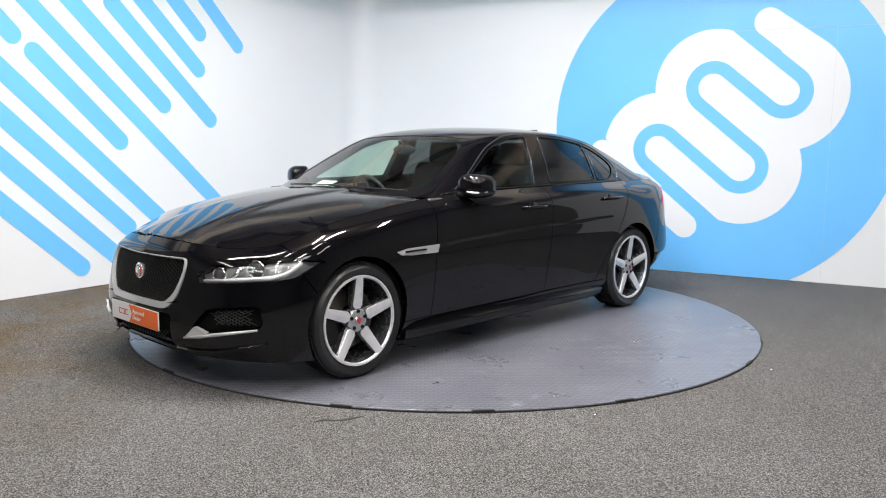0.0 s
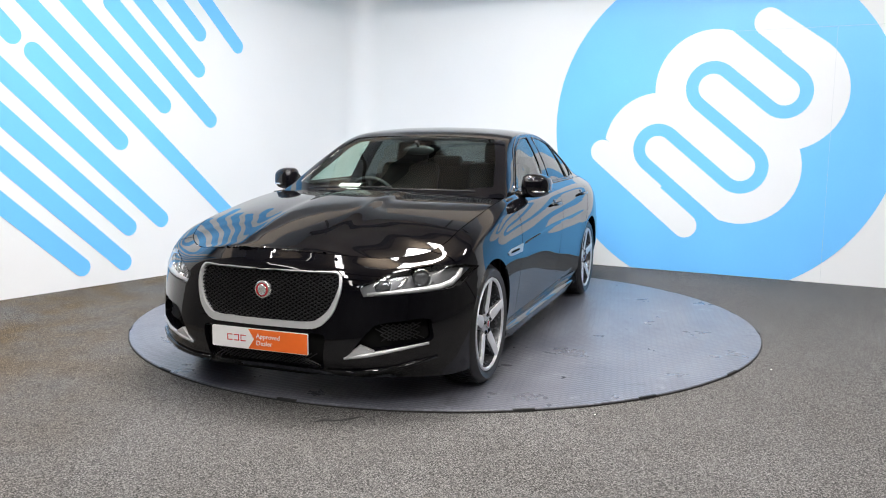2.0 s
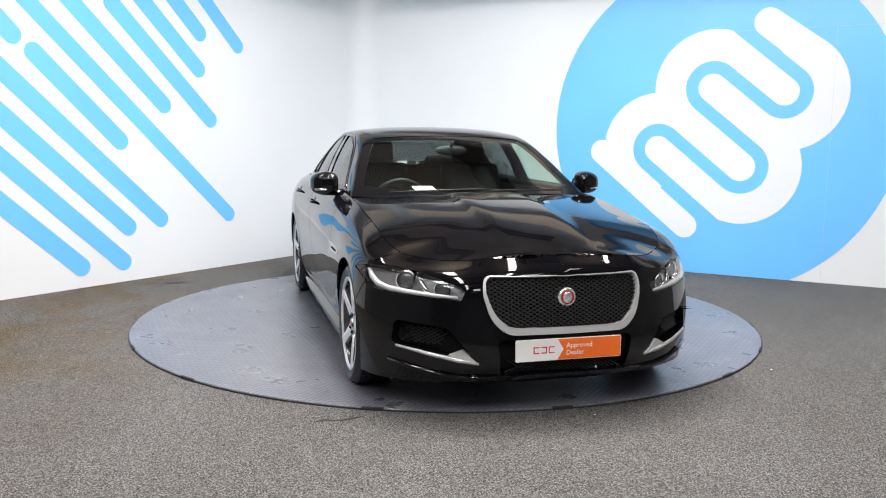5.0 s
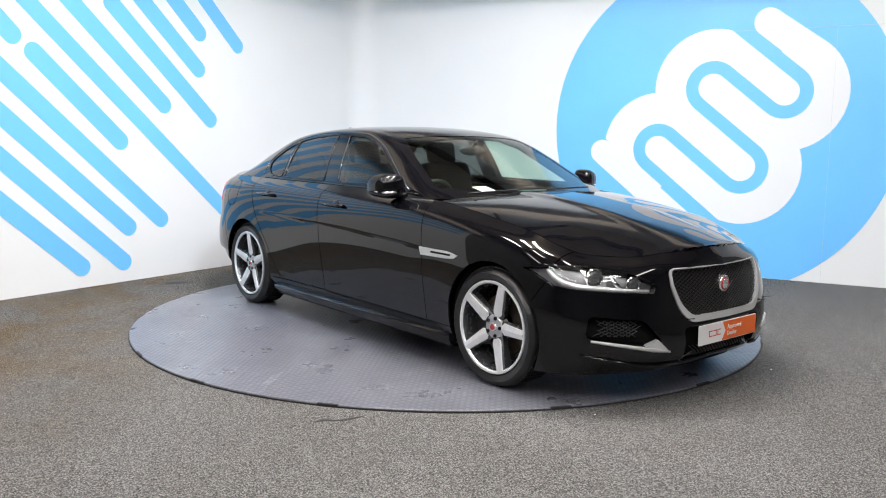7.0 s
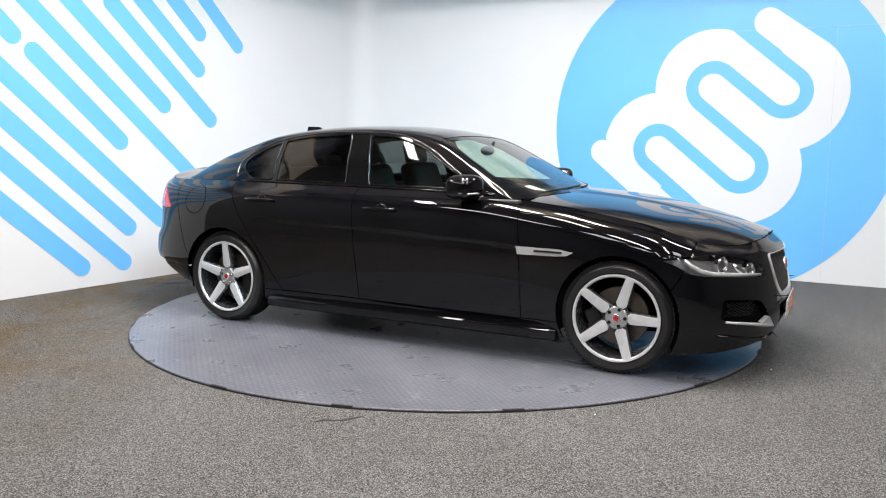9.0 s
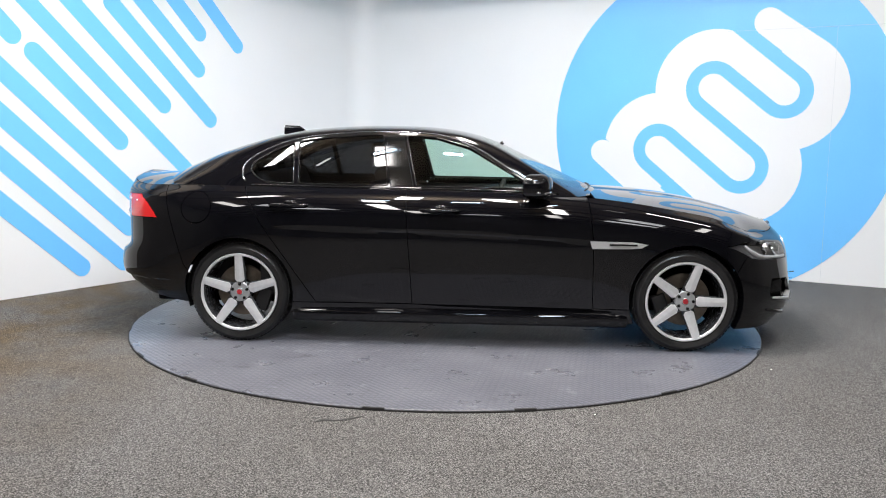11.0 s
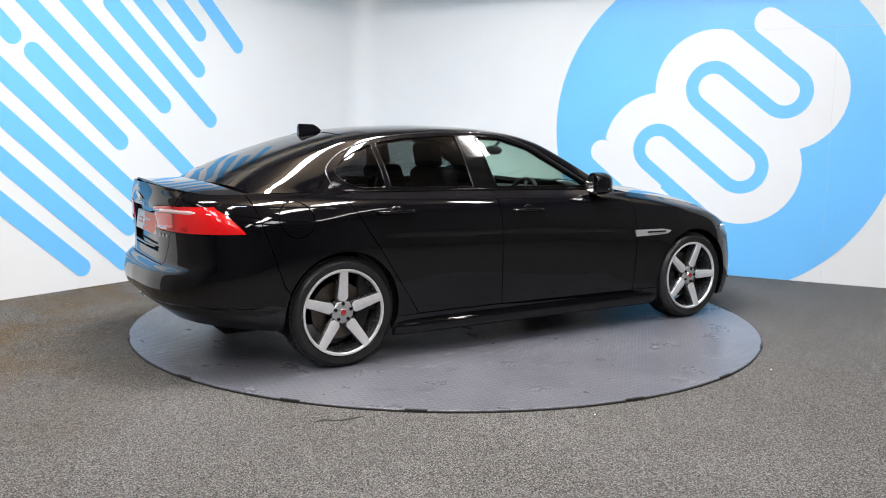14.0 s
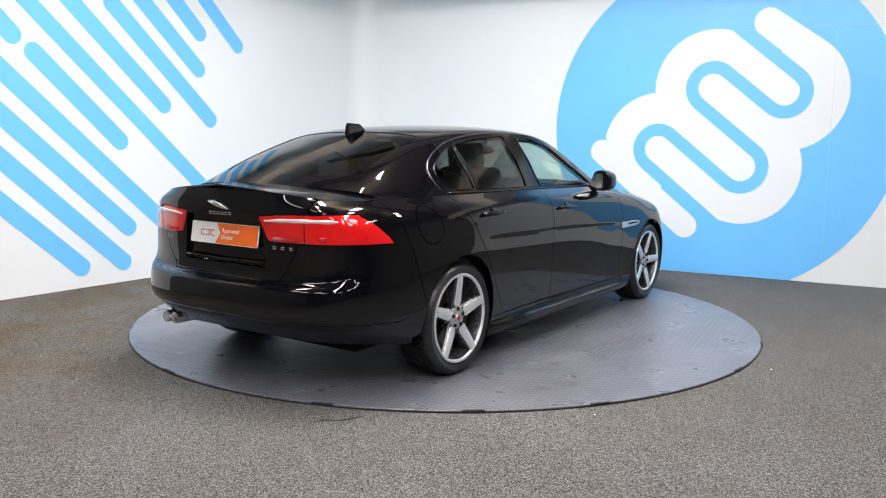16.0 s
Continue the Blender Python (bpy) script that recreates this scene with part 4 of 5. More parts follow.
def build_wheel(car, x, side, phase):
    wheel = empty("wheel")
    wheel.parent = car
    wheel.matrix_basis = pose(x, HUB_Y * side, HUB_Z, 0, 0, 0 if side < 0 else 180)
    # the wheel's own outward side is -y
    bm = bmesh.new()
    R, rr = 0.320, 0.248
    lathe(bm, [(rr, 0.000), (rr + 0.012, -0.022), (R - 0.030, -0.030), (R - 0.010, -0.014), (R - 0.001, 0.012), (R, 0.06), (R, 0.13), (R - 0.001, 0.165),
               (R - 0.012, 0.19), (R - 0.04, 0.20), (rr, 0.185), (rr - 0.006, 0.10)], 72)
    part("tyre", bm, RUBBER, wheel, "black rubber low-profile tyre", smooth=40)
    # tread blocks
    bm = bmesh.new()
    for i in range(72):
        for k, (w0, w1) in enumerate(((0.006, 0.042), (0.048, 0.085), (0.091, 0.128), (0.134, 0.170))):
            t = 2 * math.pi * (i + 0.25 * k) / 72
            box(bm, R - 0.006, R + 0.004, w0, w1, -0.0095, 0.0095, Matrix.Rotation(t, 4, "Y"))
    part("tread", bm, RUBBER, wheel)
    bm = bmesh.new()
    lathe(bm, [(rr + 0.004, -0.016), (rr + 0.002, -0.022), (rr - 0.006, -0.022), (rr - 0.012, -0.012), (rr - 0.020, 0.03), (rr - 0.022, 0.18), (rr + 0.003, 0.18), (rr - 0.004, 0.1)], 72)
    part("rim", bm, ALLOY_DARK, wheel, "grey alloy barrel", smooth=30)
    bm = bmesh.new()
    lathe(bm, [(rr + 0.0045, -0.0165), (rr + 0.0025, -0.0235), (rr - 0.008, -0.0235), (rr - 0.0145, -0.0140), (rr - 0.010, -0.0105)], 72)
    part("rim_lip", bm, ALLOY, wheel, "bright machined rim lip", smooth=30)
    # five broad spokes: grey body with a bright machined face
    prof = [(0.030, 0.036, 0.008, 0.045), (0.075, 0.040, 0.003, 0.048), (0.150, 0.035, -0.009, 0.052), (rr - 0.008, 0.030, -0.019, 0.056)]
    for i in range(5):
        m = Matrix.Rotation(2 * math.pi * i / 5 + radians(phase), 4, "Y")
        spoke, face = bmesh.new(), bmesh.new()
        ring = []
        for r, w, front, back in prof:
            ring.append([spoke.verts.new(m @ Vector((r, yy, zz))) for yy, zz in ((back, -w * 0.8), (front + 0.012, -w), (front, -w * 0.75), (front - 0.004, 0), (front, w * 0.75), (front + 0.012, w), (back, w * 0.8))])
        for a, b in zip(ring, ring[1:]):
            for j in range(7):
                spoke.faces.new((a[j], a[(j + 1) % 7], b[(j + 1) % 7], b[j]))
        spoke.faces.new(ring[0])
        spoke.faces.new(ring[-1][::-1])
        bmesh.ops.recalc_face_normals(spoke, faces=spoke.faces)
        part("spoke", spoke, ALLOY_DARK, wheel, "grey alloy spoke", smooth=25)
        cover = []
        for r, w, front, back in [(0.064, 0.022, 0.001, 0), (0.082, 0.0395, 0.0005, 0)] + prof[2:]:
            cover.append([face.verts.new(m @ Vector((r, yy, zz))) for yy, zz in ((front + 0.002, -w * 0.84), (front - 0.0025, -w * 0.76), (front - 0.0065, 0), (front - 0.0025, w * 0.76), (front + 0.002, w * 0.84))])
        for a, b in zip(cover, cover[1:]):
            for j in range(4):
                face.faces.new((a[j], a[j + 1], b[j + 1], b[j]))
        for f in face.faces:
            f.normal_update()
            if f.normal.y > 0:
                f.normal_flip()
        part("spoke_face", face, ALLOY, wheel, "bright machined spoke face")
    bm = bmesh.new()
    lathe(bm, [(0.001, -0.002), (0.058, -0.001), (0.066, 0.006), (0.066, 0.05), (0.001, 0.05)], 40)
    part("hub", bm, ALLOY_MID, wheel, smooth=30)
    bm = bmesh.new()
    lathe(bm, [(0.001, -0.010), (0.020, -0.010), (0.0235, -0.006), (0.0265, 0.006), (0.001, 0.006)], 28)
    part("hub_cap", bm, CHROME, wheel, "silver cap ring", smooth=30)
    bm = bmesh.new()
    lathe(bm, [(0.001, -0.0125), (0.0165, -0.0115), (0.0165, -0.008), (0.001, -0.008)], 24)
    part("cap_emblem", bm, BADGE_RED, wheel, "round red cap emblem", smooth=30)
    for i in range(5):
        t = 2 * math.pi * i / 5 + radians(phase)
        at = (0.049 * math.cos(t), 0.0, -0.049 * math.sin(t))
        bm = bmesh.new()
        lathe(bm, [(0.001, -0.014), (0.006, -0.013), (0.0105, -0.008), (0.0115, 0.004), (0.001, 0.004)], 6, centre=at)
        part("wheel_nut", bm, GLOSS, wheel, "gloss black wheel nut", smooth=30)
    bm = bmesh.new()
    lathe(bm, [(0.075, 0.072), (0.165, 0.072), (0.167, 0.075), (0.167, 0.092), (0.075, 0.092)], 48)
    part("brake_disc", bm, DISC, wheel, "rust-tinged steel brake disc", smooth=30)
    bm = bmesh.new()
    box(bm, 0.10, 0.19, 0.05, 0.11, -0.08, 0.08, Matrix.Rotation(radians(160 if x > 0 else 20), 4, "Y"), 0.012)
    part("brake_caliper", bm, PLASTIC, wheel, "dark brake caliper")
    # inner wall of the arch
    bm = bmesh.new()
    half_tunnel(bm, ARCH_R + 0.003, 0.012, 0.30)
    part("wheel_arch_liner", bm, LINER, wheel, smooth=40)


def build_trim(car, tree, lamps):
    # window frames and other bright or black beads laid on the flanks
    for side in (1, -1):
        for poly in (F_GLASS, R_GLASS, Q_GLASS):
            ring = []
            pts = rounded(poly, 0.02, 2)
            for i, p in enumerate(pts):
                q = pts[(i + 1) % len(pts)]
                for t in (0, 0.5):
                    ring.append(side_at(tree, p[0] + (q[0] - p[0]) * t, p[1] + (q[1] - p[1]) * t, side, 0.001))
            bm = bmesh.new()
            tube(bm, ring, 0.0055, True, 6, 0.8, Vector((0, 1, 0)))
            part("window_seal", bm, GLOSS, car, "gloss black window frame", smooth=50)
        # the outer trim line round all three side windows
        arch = [(0.53, 0.992), (0.30, 1.130), (0.062, 1.270), (-0.17, 1.340), (-0.38, 1.352), (-0.62, 1.352), (-0.88, 1.334), (-1.10, 1.300), (-1.27, 1.243), (-1.385, 1.178), (-1.436, 1.115), (-1.43, 1.065), (-1.408, 1.028)]
        fx, fz = pchip([(i, p[0]) for i, p in enumerate(arch)]), pchip([(i, p[1]) for i, p in enumerate(arch)])
        bm = bmesh.new()
        tube(bm, [side_at(tree, fx(v), fz(v), side, 0.001) for v in np.linspace(0, len(arch) - 1, 60)], 0.0055, False, 6, 0.8, Vector((0, 1, 0)))
        part("window_trim", bm, CHROME_DARK, car, "dark chrome window trim line", smooth=50)
        # waist rail, sill blade
        bm = bmesh.new()
        tube(bm, [side_at(tree, x, waist(x)[1] + 0.006, side, 0.001) for x in np.linspace(0.62, -1.36, 40)], 0.008, False, 6, 0.8, Vector((0, 1, 0)))
        part("waist_rail", bm, GLOSS, car, smooth=50)
        bm = bmesh.new()
        skirt = [(0.842, 0.232), (0.884, 0.222), (0.906, 0.205), (0.909, 0.186), (0.900, 0.158), (0.872, 0.138), (0.800, 0.132)]
        rings = [[bm.verts.new((x, (0.842 + (y - 0.842) * k) * side, z)) for y, z in skirt] for x, k in ((-1.07, 0.5), (-1.00, 0.85), (-0.5, 1.0), (0.5, 1.0), (0.99, 1.0), (1.06, 0.8))]
        for a, b in zip(rings, rings[1:]):
            for i in range(len(skirt)):
                bm.faces.new((a[i], b[i], b[(i + 1) % len(skirt)], a[(i + 1) % len(skirt)]))
        bm.faces.new(rings[0])
        bm.faces.new(rings[-1][::-1])
        bmesh.ops.recalc_face_normals(bm, faces=bm.faces)
        part("side_skirt", bm, PAINT, car, smooth=40)
        # door handles with their finger scoop
        for x, z in ((-0.125, 0.868), (-1.085, 0.888)):
            p = side_at(tree, x, z, side, 0.0)
            y = p.y + 0.022 * side
            bm = bmesh.new()
            tube(bm, [(x - 0.120, p.y - 0.004 * side, z - 0.002), (x - 0.105, y, z), (x - 0.05, y + 0.004 * side, z + 0.001), (x, y + 0.005 * side, z + 0.001), (x + 0.06, y + 0.003 * side, z),
                      (x + 0.10, y, z), (x + 0.115, p.y - 0.004 * side, z - 0.002)], 0.010, False, 8, 1.35, Vector((0, 1, 0)))
            handle = part("door_handle", bm, PAINT, car, smooth=50)
            bm = bmesh.new()
            bmesh.ops.create_uvsphere(bm, u_segments=20, v_segments=10, radius=1)
            bm.transform(Matrix.Translation((x + 0.005, p.y - 0.010 * side, z - 0.004)) @ Matrix.Diagonal((0.052, 0.0125, 0.036, 1)))
            part("handle_cup", bm, GLOSS, handle, smooth=60)
        # side vent in the wing
        bm = bmesh.new()
        quad = [(0.812, 0.692), (1.075, 0.690), (1.165, 0.676), (1.128, 0.655), (1.05, 0.648), (0.825, 0.645)]
        for off in (0.004,):
            ring = [side_at(tree, x, z, side, off) for x, z in quad]
            base = [side_at(tree, x, z, side, -0.01) for x, z in quad]
            a, b = [bm.verts.new(p) for p in ring], [bm.verts.new(p) for p in base]
            bm.faces.new(a)
            for i in range(len(a)):
                bm.faces.new((a[i], a[(i + 1) % len(a)], b[(i + 1) % len(a)], b[i]))
        bmesh.ops.recalc_face_normals(bm, faces=bm.faces)
        vent = part("side_vent", bm, SATIN, car, "satin chrome wing vent")
        bm = bmesh.new()
        tube(bm, [side_at(tree, x, 0.672, side, 0.004) for x in (0.93, 1.0, 1.10)], 0.009, False, 8, 0.6, Vector((0, 0, 1)))
        part("vent_slot", bm, LINER, vent, "dark slot")
        # mirror: shell, glass, foot, indicator
        bm = bmesh.new()
        bmesh.ops.create_uvsphere(bm, u_segments=24, v_segments=16, radius=1)
        for v in bm.verts:
            c = v.co
            c = Vector([math.copysign(abs(k) ** 0.6, k) for k in c])
            c.x = max(c.x, -0.55)
            taper = 1 - 0.22 * max(0, c.y * side)
            v.co = Vector((0.465 + c.x * 0.100 - 0.03 * c.y * side, 0.913 * side + c.y * 0.086, 1.018 + c.z * 0.083 * taper * (1.0 if c.z > 0 else 0.85)))
        mirror = part("door_mirror", bm, PAINT, car, "gloss black door mirror", smooth=50)
        bm = bmesh.new()
        tube(bm, [(0.50, 0.79 * side, 0.972), (0.49, 0.84 * side, 0.962), (0.47, 0.90 * side, 0.966)], 0.030, False, 10, 0.55, scale=[1.3, 1, 1.1])
        part("mirror_foot", bm, GLOSS, mirror, smooth=60)
        bm = bmesh.new()
        tube(bm, [(0.566, 0.86 * side, 0.992), (0.556, 0.92 * side, 0.989), (0.535, 0.965 * side, 0.988), (0.470, 0.996 * side, 0.992)], 0.009, False, 8, 0.9, scale=[0.6, 1, 1, 0.6])
        part("mirror_indicator", bm, REFLECTOR, mirror, "silver indicator strip", smooth=60)
        bm = bmesh.new()
        bmesh.ops.create_circle(bm, cap_ends=True, segments=24, radius=1)
        bm.transform(Matrix.Translation((0.4065, 0.905 * side, 1.022)) @ Matrix.Rotation(radians(90), 4, "Y") @ Matrix.Diagonal((0.052, 0.070, 1, 1)))
        part("mirror_glass", bm, REFLECTOR, mirror, "mirror glass")
        # head lamp innards: two projectors and a J-shaped light strip
        lamp = lamps["l" if side > 0 else "r"]
        for y, z, r in ((0.580, 0.616, 0.034), (0.730, 0.649, 0.042)):
            p = front_at(tree, y * side, z, -0.030)
            bm = bmesh.new()
            m = Matrix.Translation(p) @ Matrix.Rotation(radians(25 * side), 4, "Z")
            lathe(bm, [(r, -0.02), (r + 0.006, 0.012), (r + 0.002, 0.016), (r - 0.006, 0.004), (r - 0.010, -0.01)], 32, "X")
            bm.transform(m)
            part("lamp_ring", bm, REFLECTOR, lamp, "bright projector ring", smooth=40)
            bm = bmesh.new()
            bmesh.ops.create_uvsphere(bm, u_segments=24, v_segments=12, radius=r * 0.86)
            bm.transform(m @ Matrix.Diagonal((0.5, 1, 1, 1)))
            part("projector_lens", bm, LAMP_EYE, lamp, "dark glass projector", smooth=60)
        bm = bmesh.new()
        strip = [(0.515, 0.577), (0.62, 0.583), (0.72, 0.590), (0.80, 0.598), (0.842, 0.614), (0.862, 0.643), (0.868, 0.675)]
        tube(bm, [front_at(tree, y * side, z, -0.012) for y, z in strip], 0.013, False, 8, 1.0, Vector((1, 0, 0)), [0.6, 0.8, 1, 1.1, 1.2, 1.1, 0.7])
        part("light_strip", bm, SATIN, lamp, "silver J-shaped light strip", smooth=60)
        bm = bmesh.new()
        tube(bm, [front_at(tree, y * side, z, -0.022) for y, z in ((0.640, 0.592), (0.655, 0.620), (0.668, 0.650))], 0.012, False, 8, 1.0, Vector((1, 0, 0)))
        part("reflector_fin", bm, REFLECTOR, lamp, smooth=60)
        bm = bmesh.new()
        for k in range(-12, 13):
            for t in (1, -1):
                run = [(0.64 + k * 0.026 + t * (z - 0.40) * 1.6, z) for z in (0.355, 0.385, 0.415, 0.435)]
                run = [(y, z) for y, z in run if 0.56 + (0.435 - z) * 0.1 < y < 0.765]
                if len(run) > 1:
                    tube(bm, [front_at(tree, y * side, z, -0.030) for y, z in run], 0.0028, False, 4, 1.0, Vector((1, 0, 0)))
        part("vent_mesh", bm, MESH, car, "black honeycomb mesh")
        # bumper blade in the lower vent
        bm = bmesh.new()
        blade = [(0.425, 0.276), (0.52, 0.292), (0.63, 0.312), (0.770, 0.335)]
        tube(bm, [front_at(tree, y * side, z, 0.006) for y, z in blade], 0.011, False, 8, 0.8, Vector((1, 0, 0)), [0.5, 1.0, 0.85, 0.6])
        fin = part("bumper_blade", bm, SATIN, car, "satin silver bumper blade", smooth=60)
        bm = bmesh.new()
        tri = [(0.430, 0.279), (0.575, 0.303), (0.500, 0.341)]
        top = [bm.verts.new(front_at(tree, y * side, z, 0.010)) for y, z in tri]
        low = [bm.verts.new(front_at(tree, y * side, z, -0.02)) for y, z in tri]
        bm.faces.new(top)
        for i in range(3):
            bm.faces.new((top[i], top[(i + 1) % 3], low[(i + 1) % 3], low[i]))
        bmesh.ops.recalc_face_normals(bm, faces=bm.faces)
        part("blade_tip", bm, SATIN, fin)
        # splitter lip under the corner
        bm = bmesh.new()
        tube(bm, [front_at(tree, y * side, z, 0.004) for y, z in ((0.33, 0.208), (0.45, 0.198), (0.58, 0.212), (0.70, 0.238), (0.80, 0.262))], 0.018, False, 8, 0.8, Vector((0, 0, 1)), [0.5, 1, 1, 0.9, 0.5])
        part("bumper_lip", bm, PAINT, car, smooth=60)
        # tail lamp: dark band, pale band
        tail = lamps["tl" if side > 0 else "tr"]
        bm = bmesh.new()
        tube(bm, [rear_at(tree, y * side, z, 0.003) for y, z in ((0.32, 0.893), (0.42, 0.899), (0.55, 0.901), (0.66, 0.900), (0.76, 0.893))], 0.0115, False, 8, 0.6, Vector((1, 0, 0)), [0.5, 1, 1.1, 1, 0.4])
        part("clear_band", bm, TAIL_CLEAR, tail, "pale clear band", smooth=60)
        bm = bmesh.new()
        tube(bm, [rear_at(tree, y * side, z, 0.002) for y, z in ((0.365, 0.805), (0.50, 0.810), (0.65, 0.814), (0.80, 0.818))], 0.016, False, 8, 0.35, Vector((1, 0, 0)), [0.7, 1, 1, 0.5])
        part("deep_band", bm, TAIL_RED_DEEP, tail, "deep red band", smooth=60)
        bm = bmesh.new()
        tube(bm, [rear_at(tree, 0.550 * side, z, 0.003) for z in (0.792, 0.83, 0.87, 0.91, 0.931)], 0.0022, False, 6, 1.0, Vector((1, 0, 0)))
        part("lens_split", bm, LINER, tail, "dark split between the lens halves")
    # grille mesh of diamond wires
    bm = bmesh.new()

    def inside(y, z):
        return all((GRILLE_IN[i][0] - GRILLE_IN[i - 1][0]) * (z - GRILLE_IN[i - 1][1]) - (GRILLE_IN[i][1] - GRILLE_IN[i - 1][1]) * (y - GRILLE_IN[i - 1][0]) < 0.0005 for i in range(len(GRILLE_IN)))
    for s in (1, -1):
        for k in range(-26, 27):
            run = []
            for j in range(0, 61):
                z = 0.430 + 0.24 * j / 60
                y = k * 0.033 + s * (z - 0.55) * 1.75
                if inside(y, z):
                    run.append(front_at(tree, y, z, -0.012 + 0.002 * s))
            if len(run) > 2:
                tube(bm, run[::3] + [run[-1]], 0.0031, False, 6, 1.0, Vector((1, 0, 0)))
    part("grille_mesh", bm, MESH, car, "black diamond mesh", smooth=60)
    bm = bmesh.new()
    for k in range(-22, 23):
        for s in (1, -1):
            run = [(k * 0.0265 + s * (z - 0.3) * 1.6, z) for z in (0.215, 0.25, 0.285)]
            if all(abs(y) < 0.30 for y, z in run):
                tube(bm, [front_at(tree, y, z, -0.014) for y, z in run], 0.003, False, 4, 1.0, Vector((1, 0, 0)))
    part("intake_mesh", bm, MESH, car, "black diamond mesh")
    # front emblem
    p = front_at(tree, 0, 0.580, -0.012)
    bm = bmesh.new()
    lathe(bm, [(0.001, 0.010), (0.040, 0.010), (0.045, 0.005), (0.045, -0.02), (0.001, -0.03)], 40, "X", p)
    emblem = part("front_emblem", bm, CHROME, car, "round silver and red emblem", smooth=30)
    bm = bmesh.new()
    lathe(bm, [(0.001, 0.0135), (0.033, 0.0125), (0.033, 0.008), (0.001, 0.008)], 32, "X", p)
    part("emblem_centre", bm, BADGE_RED, emblem, smooth=30)
    bm = bmesh.new()
    bmesh.ops.create_uvsphere(bm, u_segments=16, v_segments=10, radius=1)
    bm.transform(Matrix.Translation(p + Vector((0.012, 0, 0))) @ Matrix.Diagonal((0.006, 0.024, 0.028, 1)))
    part("emblem_relief", bm, CHROME, emblem, smooth=60)

    # printed plates in place of the number plates
    def plate(m, wide, high):
        """m: x to the reader's right, y up, z out."""
        bm = bmesh.new()
        prism(bm, rounded([(-wide / 2, -high / 2), (wide / 2, -high / 2), (wide / 2, high / 2), (-wide / 2, high / 2)], 0.008, 3), 0.006, m)
        body = part("plate", bm, PRINT_WHITE, car, "white and orange printed dealer plate")
        w, h = wide / 2 - 0.003, high / 2 - 0.003
        bm = bmesh.new()
        prism(bm, [(-0.060, -h), (w, -h), (w, h), (-0.060, h), (-0.028, 0)], 0.001, m @ Matrix.Translation((0, 0, 0.0065)))
        part("orange_field", bm, ORANGE, body, "orange arrow-cut field")
        for k, word in enumerate(("Approved", "Dealer")):
            part("lettering", text_bm(word, 0.033, m @ Matrix.Translation((-0.016, 0.006 - 0.034 * k, 0.0086))), PRINT_WHITE, body, "white lettering")
        bm = bmesh.new()
        for k in range(3):
            x0 = -0.180 + 0.038 * k
            for x, y, a, b in ((x0, -0.016, 0.030, 0.005), (x0, 0.011, 0.030, 0.005), (x0 + (0 if k != 1 else 0.024), -0.016, 0.005, 0.030)):
                prism(bm, [(x, y), (x + a, y), (x + a, y + b), (x, y + b)], 0.001, m @ Matrix.Translation((0, 0, 0.0065 + 0.0003 * (b > 0.01))))
        part("printed_mark", bm, PRINT_RED, body, "red printed mark")
    plate(Matrix(((0, 0, 1, 2.256), (1, 0, 0, 0), (0, 1, 0, 0.339), (0, 0, 0, 1))), 0.535, 0.103)
    zp = 0.803
    xr = rear_at(tree, 0, zp, 0.0).x
    plate(Matrix(((0, 0, -1, xr + 0.010), (-1, 0, 0, 0), (0, 1, 0, zp), (0, 0, 0, 1))) @ Matrix.Rotation(radians(-9), 4, "X"), 0.52, 0.112)
    # tail: emblem bars, badge bars, highlight bead of the boot recess, exhaust, diffuser
    bm = bmesh.new()
    tube(bm, [rear_at(tree, y, z, 0.006) for y, z in ((0.075, 0.975), (0.03, 0.968), (-0.02, 0.955), (-0.07, 0.940))], 0.012, False, 8, 0.6, Vector((1, 0, 0)), [0.5, 1.2, 1, 0.3])
    part("boot_emblem", bm, CHROME, car, "silver sculpted emblem", smooth=60)
    bm = bmesh.new()
    for k in range(6):
        p = rear_at(tree, 0.075 - 0.03 * k, 0.915, 0.002)
        box(bm, p.x - 0.002, p.x + 0.003, p.y - 0.010, p.y + 0.010, p.z - 0.007, p.z - 0.003)
        box(bm, p.x - 0.002, p.x + 0.003, p.y - 0.010, p.y + 0.010, p.z + 0.003, p.z + 0.007)
    part("boot_lettering", bm, CHROME, car, "silver badge bars")
    for row in ((-0.375, -0.425, -0.475), (0.44, 0.48)):
        bm = bmesh.new()
        for y in row:
            p = rear_at(tree, y, 0.757, 0.002)
            box(bm, p.x - 0.003, p.x + 0.003, y - 0.011, y + 0.011, 0.754, 0.758)
            box(bm, p.x - 0.003, p.x + 0.003, y - 0.011, y + 0.011, 0.764, 0.768)
        part("model_badge", bm, CHROME, car, "silver badge bars")
    # bead added to draw the highlight on the lower edge of the plate recess
    bm = bmesh.new()
    tube(bm, [rear_at(tree, y, 0.672 + 0.02 * abs(y), 0.002) for y in np.linspace(-0.30, 0.30, 13)], 0.007, False, 8, 0.8, Vector((1, 0, 0)))
    part("recess_highlight_bead", bm, GLOSS, car, "gloss black bead added for the highlight along the recess edge", smooth=60)
    for y in (0.525, 0.600):
        bm = bmesh.new()
        lathe(bm, [(0.033, -0.06), (0.035, -0.055), (0.035, 0.15), (0.030, 0.15), (0.030, -0.055)], 32, "X", (-2.178, y, 0.272))
        pipe = part("exhaust_pipe", bm, CHROME, car, "chrome tailpipe", smooth=40)
        bm = bmesh.new()
        lathe(bm, [(0.001, 0.0), (0.0298, 0.0), (0.0298, 0.02), (0.001, 0.02)], 24, "X", (-2.178, y, 0.272))
        part("pipe_bore", bm, LINER, pipe)
    # roof aerial fin
    bm = bmesh.new()
